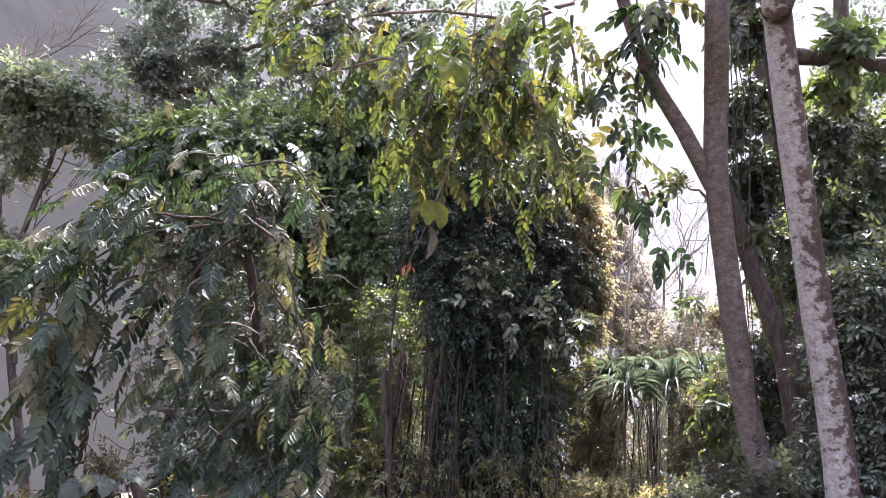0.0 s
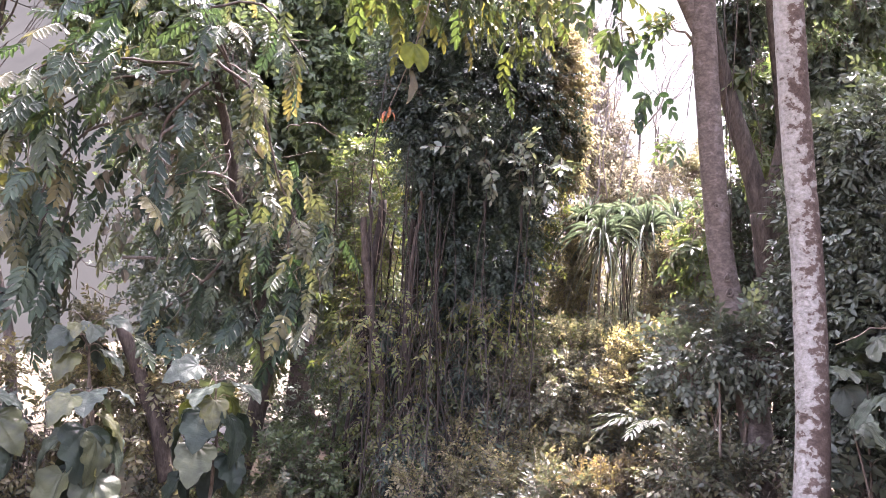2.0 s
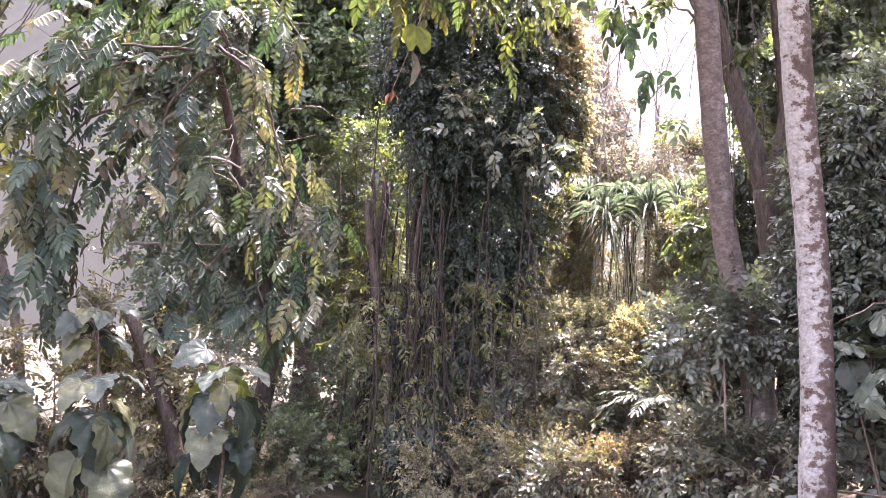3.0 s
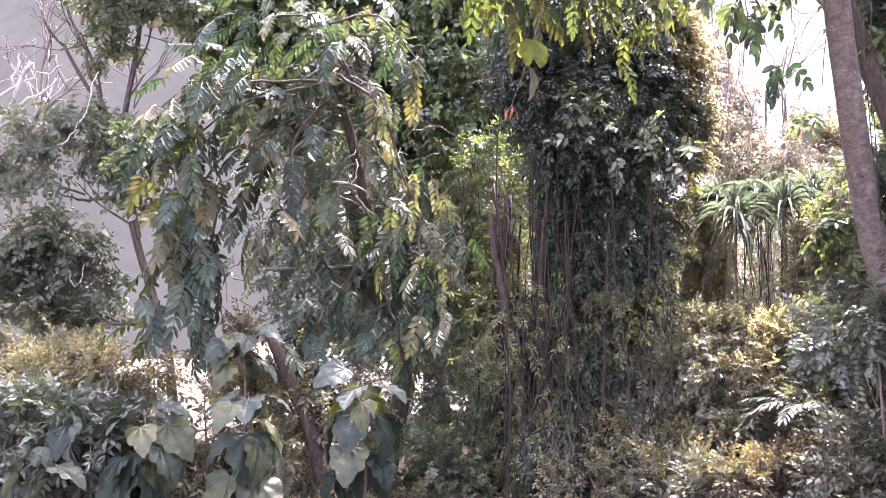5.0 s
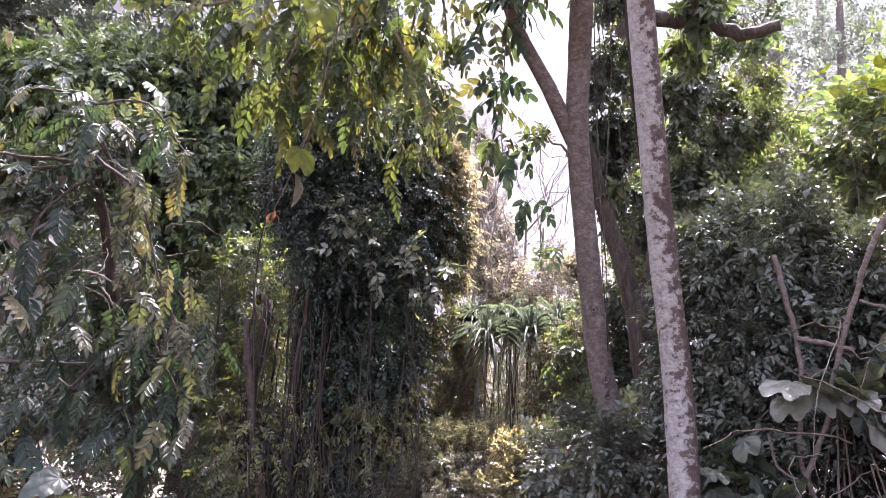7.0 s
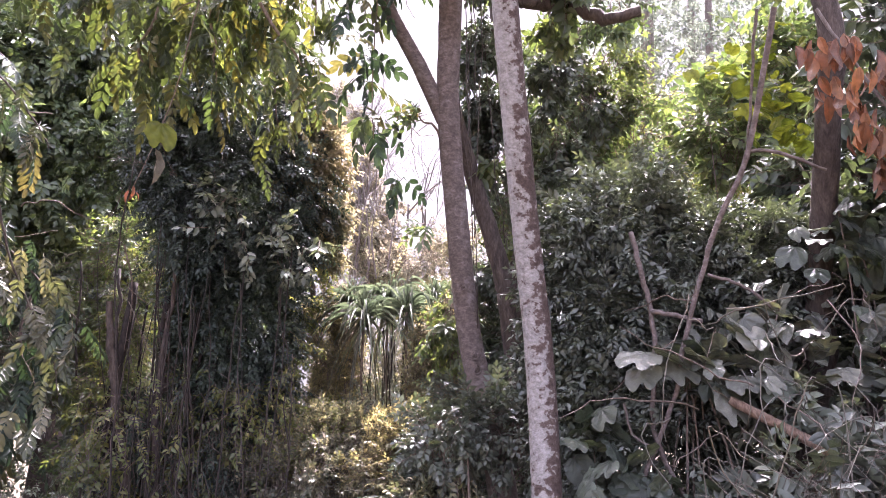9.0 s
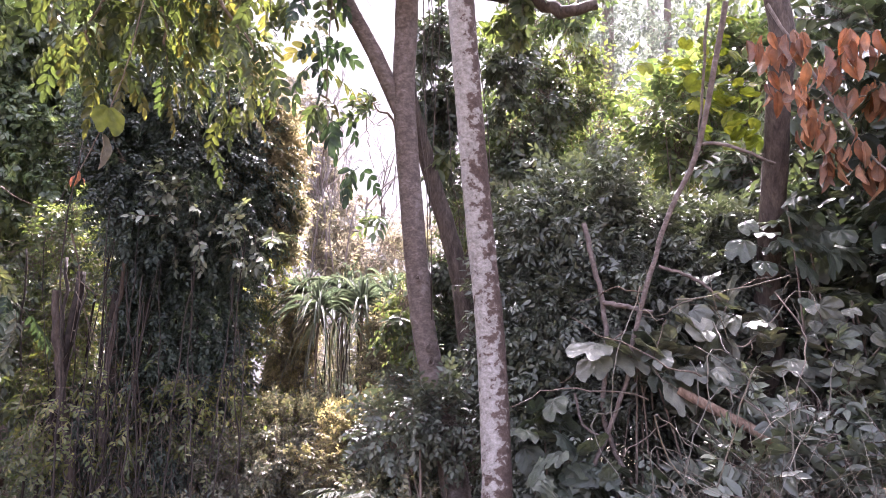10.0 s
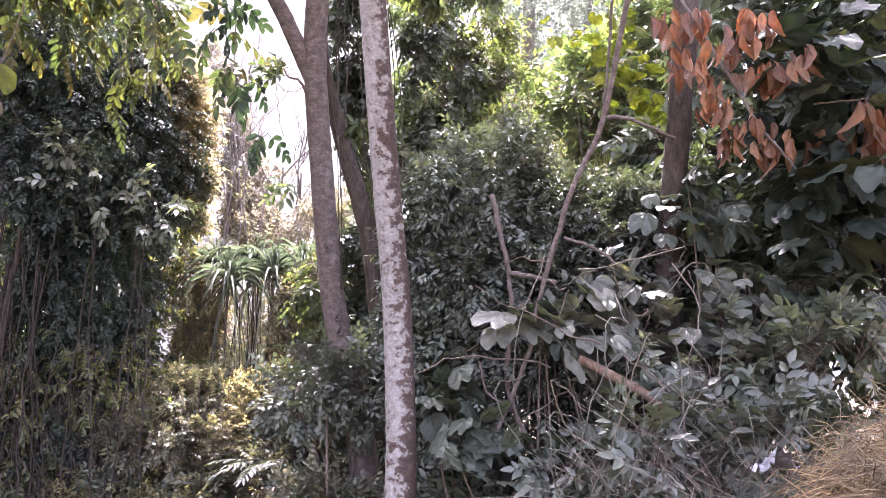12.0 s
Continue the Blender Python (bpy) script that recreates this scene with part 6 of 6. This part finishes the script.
# Tiers carry light in colour: sunlit pale top, backlit yellowish, shaded dark.
TIERS = {
    True: ((4, [LOBED_PALE], 0.2, 0.26), (3, [LOBED_LIME], 0.6, 0.26), (5, FOLDED, 1.0, 0.33), (3, [LOBED_LIME, FOLDED[0]], 0.9, 0.28), (5, FOLDED, 1.4, 0.34)),
    False: ((4, [LOBED_PALE, LOBED_LIME], 0.2, 0.2), (4, [LOBED_LIME, LOBED_PALE], 0.5, 0.2), (4, [LOBED_PALE], 0.7, 0.22), (3, [LOBED_LIME], 0.9, 0.2)),
}


def lobed_plant(foot, top, tall, words, dark):
    """A stout stalk whose broad leaves hang in tiers: sunlit pale colours on top, backlit yellowish and shaded dark
    ones below.
    """
    foot, top = np.array(foot), np.array(top)
    ob = thing("broad_leaf_plant", foot, words, "plant")
    stalk = stem("stalk", [foot, (foot + top) / 2 + (0.03, 0, 0.02), top], [0.016, 0.013, 0.008], M_TWIG, ob, 7, 6, 0.03, 0.006)
    for tier, (count, mesh_of, drop, size) in enumerate(TIERS[dark]):
        hub = top - (0, 0, tall * tier / 5)
        for k in range(count):
            a = 2 * np.pi * (k + 0.35 * tier) / count + RNG.normal(0, 0.25)
            out = np.array((math.cos(a), 0.8 * math.sin(a) - 0.25, 0))
            at = hub + out * RNG.uniform(0.09, 0.2) + (0, 0, RNG.normal(0, 0.05))
            stem("leaf_stalk", [hub - (0, 0, 0.05), (hub + at) / 2 + (0, 0, 0.015), at], [0.005, 0.003], M_TWIG, stalk, 4, 3, 0)
            piece("leaf", mesh_of[k % len(mesh_of)], stalk, at, frames(out + (RNG.normal(0, 0.2), RNG.normal(0, 0.2), -drop), RNG.normal(0, 0.3))[0], size * RNG.uniform(0.75, 1.15))
    return ob


for foot, top, tall, words in (
    ((-1.43, 6.32, -0.02), (-1.43, 6.32, 1.20), 0.80, "tall plant with broad dark lobed leaves"),
    ((-2.26, 6.09, -0.02), (-2.26, 6.09, 1.06), 0.75, "plant with drooping dark lobed leaves among dry scrub"),
    ((-2.99, 5.89, -0.02), (-2.99, 5.89, 0.99), 0.65, "plant with broad folded leaves, dark and yellowish"),
    ((-2.48, 6.56, -0.02), (-2.48, 6.56, 1.55), 0.35, "plant with pale sunlit lobed leaves beside a leaning trunk")
):
    lobed_plant(foot, top, tall, words, "pale" not in words)
broad_plant([((-3.64, 5.76, 0.86), (0.38, 0.25, 0.14)), ((-3.60, 5.50, 0.58), (0.41, 0.30, 0.18))], 34, 0.24, "low plant with grey-green folded leaves", [*BIG[:2], FOLDED[1]], name="broad_leaf_plant", category="plant", toward=(0, -0.4, 0.1), droop=0.7, stems=3)
# Sun on the river-side scrub, painted by the cream leaves.
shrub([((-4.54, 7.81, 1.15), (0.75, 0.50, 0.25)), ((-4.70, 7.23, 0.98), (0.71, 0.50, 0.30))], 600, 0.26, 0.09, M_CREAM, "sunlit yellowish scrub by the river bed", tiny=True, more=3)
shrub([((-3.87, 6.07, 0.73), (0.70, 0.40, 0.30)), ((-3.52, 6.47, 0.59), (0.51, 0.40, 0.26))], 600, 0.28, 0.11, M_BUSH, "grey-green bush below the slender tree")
shrub([((-2.54, 6.97, 1.42), (0.36, 0.25, 0.20)), ((-2.31, 7.23, 0.95), (0.58, 0.30, 0.37)), ((-1.92, 7.51, 0.54), (0.49, 0.30, 0.32)), ((-2.14, 6.93, 0.72), (0.30, 0.30, 0.40)), ((-2.89, 6.55, 0.63), (0.25, 0.30, 0.30))], 620, 0.26, 0.09, M_CREAM, more=1.6, tiny=True, label="dry-leaved scrub round the leaning trunk, coloured sunlit cream")

# ---- knots on the brown trunk ----
for at, r in (((2.20, 5.60, 1.98), 0.026), ((2.18, 5.59, 2.08), 0.022), ((2.09, 5.58, 2.58), 0.018)):
    th = np.linspace(0, 2 * np.pi, 15)
    pts = [np.array(at) + (r * 0.75 * math.cos(a), 0.012 * math.sin(2 * a), r * math.sin(a)) for a in th]
    stem("knot", pts, [r * 0.34], M_TRUNK, dark_tree, 8, 2, 0.05)
    stem("knot_hollow", [np.array(at) + (0, -0.004, -r * 0.5), np.array(at) + (0, -0.006, 0), np.array(at) + (0, -0.004, r * 0.5)], [r * 0.3, r * 0.5, r * 0.3], M_WOOD, dark_tree, 8, 3, 0.05)

# ---- shaded hollows, put in as dark-coloured bushes, and broader weeds in the gully ----
for clump, n_, leaf_, mat_, words in (
    ([((0.87, 6.76, 0.60), (0.19, 0.20, 0.19))], 60, 0.1, M_DARK, "small bush coloured dark for the shade of a hollow"),
    ([((2.12, 7.79, 1.41), (0.22, 0.20, 0.22)), ((1.82, 7.34, 1.06), (0.16, 0.20, 0.16))], 70, 0.13, M_DUST_GLINT, "leafy grey-green bush among dusty scrub"),
    ([((1.45, 7.84, 1.19), (0.19, 0.20, 0.15)), ((1.13, 7.68, 1.05), (0.16, 0.20, 0.13))], 70, 0.12, M_PALE, "pale broad-leaved weeds in the gully"),
    ([((1.50, 6.66, 0.69), (0.21, 0.20, 0.14)), ((1.73, 6.49, 0.68), (0.19, 0.20, 0.12))], 80, 0.13, M_DUST_GLINT, "leafy dusty weeds by dry scrub"),
    ([((0.70, 7.53, 0.94), (0.21, 0.20, 0.26))], 60, 0.12, M_DARK, "shaded bush at the foot of the creepers"),
    ([((2.13, 6.63, 1.12), (0.17, 0.20, 0.17))], 60, 0.12, M_DARK, "bush coloured dark for the shade below the bronze shrub"),
    ([((1.04, 6.09, 0.42), (0.26, 0.20, 0.10)), ((1.22, 5.95, 0.42), (0.21, 0.20, 0.09))], 70, 0.12, M_DUST_GLINT, "dusty yellowish weeds on the path edge"),
):
    shrub(clump, int(n_ * 1.8), 0.24, leaf_ * 0.66, mat_, words, stems=3, more=2.4, spread=0.25, tiny=True)
stick = thing("fallen_stick", (1.22, 6.38, 0.50), "short pale stick lying in the scrub", "stick")
stem("stick", [(1.13, 6.30, 0.55), (1.19, 6.24, 0.53), (1.24, 6.17, 0.51)], [0.02, 0.018, 0.014], M_BARE, stick, 8, 4, 0.05)

# ---- thin lianas in the tower's shade ----
liana = thing("liana", (0.08, 6.98, 0.13), "thin hanging lianas and stems under the dark creepers", "liana")
for k in range(34):
    a = np.array((-0.29, 7.06, 0.10)) + (np.array((0.82, 6.85, 0.18)) - np.array((-0.29, 7.06, 0.10))) * RNG.random() + RNG.normal(0, 0.12, 3)
    b = a + (RNG.normal(0.05, 0.2), RNG.normal(0.1, 0.15), RNG.uniform(1.2, 3.4))
    r = RNG.uniform(0.003, 0.009)
    stem("stem", [a - (0, 0, 0.6), (a * 2 + b) / 3 + RNG.normal(0, 0.06, 3), (a + 2 * b) / 3 + RNG.normal(0, 0.06, 3), b], [r, r * 0.7], M_STEM, liana, 5, 6, 0, 0.012)

# ---- low cover at the wood's edge ----
shrub([((-2.31, 6.88, 0.02), (1.18, 0.40, 0.18)), ((-1.32, 7.13, 0.05), (0.61, 0.40, 0.18)), ((-3.67, 6.09, 0.22), (0.90, 0.40, 0.15))], 420, 0.24, 0.11, M_DUST_GLINT, "low weeds and dry leaves under the broad-leaved plants", group=G)
shrub([((-3.67, 8.77, 1.01), (0.59, 0.40, 0.26)), ((-2.92, 9.56, 1.01), (0.48, 0.40, 0.18)), ((-1.97, 9.28, 0.94), (0.46, 0.40, 0.33))], 300, 0.26, 0.1, M_PALE, "pale scrub at the edge of the river bed", group=G)

# ---- litter on the bank ----
gu, gw = np.meshgrid(np.linspace(-1, 1, 14), np.linspace(-1, 1, 10), indexing="ij")
bag_at = np.array((3.22, 2.68, 1.19))
bag_v = np.stack([0.1 * gu + RNG.normal(0, 0.008, gu.shape), 0.05 * gw, 0.05 * (1 - gu**2) * (1 - 0.6 * gw) + RNG.normal(0, 0.012, gu.shape)], -1).reshape(-1, 3) + bag_at
bag_q = np.array([(i * 10 + j, (i + 1) * 10 + j, (i + 1) * 10 + j + 1, i * 10 + j + 1) for i in range(13) for j in range(9)])
bag = thing("plastic_scrap", bag_at, "crumpled whitish plastic scrap beside the straw", "litter")
part("sheet", bag_v, [bag_q], M_PLASTIC, bag)
for k in range(16):
    at = np.array((4.41, 2.94, 3.05)) + RNG.normal(0, 1, 3) * (0.12, 0.1, 0.08)
    piece("leaf", BROWN[k % 3], dead, at, frames(np.array((RNG.normal(0, 0.18), RNG.normal(0, 0.18), -1)), RNG.uniform(0, 6.3))[0], RNG.uniform(0.14, 0.22))
stem("twig", [(4.23, 3.12, 3.17), (4.34, 2.98, 3.17), (4.47, 2.80, 3.15)], [0.006, 0.005], M_TWIG, dead, 5, 5, 0, 0.004)
shrub([((3.22, 3.38, 1.23), (0.40, 0.30, 0.22)), ((3.53, 3.09, 1.35), (0.34, 0.25, 0.19)), ((3.01, 3.67, 1.10), (0.29, 0.25, 0.19)), ((2.51, 4.55, 0.77), (0.33, 0.25, 0.15))], 210, 0.26, 0.12, M_BUSH, "low leafy weeds under the dry stems", stems=6, shell=(0.2, 1.0))

# ---- thin climbing stems over the bank ----
bramble = thing("bramble", (3.28, 3.83, 1.02), "tangle of thin dry climbing stems over the bank", "bramble")
for k in range(46):
    a = np.array((3.42, 3.81, 1.71)) + RNG.uniform(-1, 1, 3) * (0.75, 0.3, 0.6)
    b = a + (RNG.normal(0, 0.35), RNG.normal(0, 0.3), RNG.normal(-0.1, 0.3))
    stem("stem", [a, (a + b) / 2 + RNG.normal(0, 0.09, 3), b], [RNG.uniform(0.003, 0.006), 0.002], M_TWIG if k % 2 else M_DRY, bramble, 5, 6, 0, 0.012)
for k in range(14):
    a = np.array((3.25, 3.33, 1.06)) + RNG.uniform(-1, 1, 3) * (0.7, 0.2, 0.1)
    b = a + (RNG.normal(0.1, 0.3), RNG.normal(0, 0.15), RNG.uniform(0.4, 0.8))
    c = b + (RNG.normal(0.2, 0.2), RNG.normal(0, 0.1), RNG.normal(-0.1, 0.15))
    stem("stem", [a, b, c], [0.004, 0.003, 0.0015], M_DRY, bramble, 5, 7, 0, 0.01)
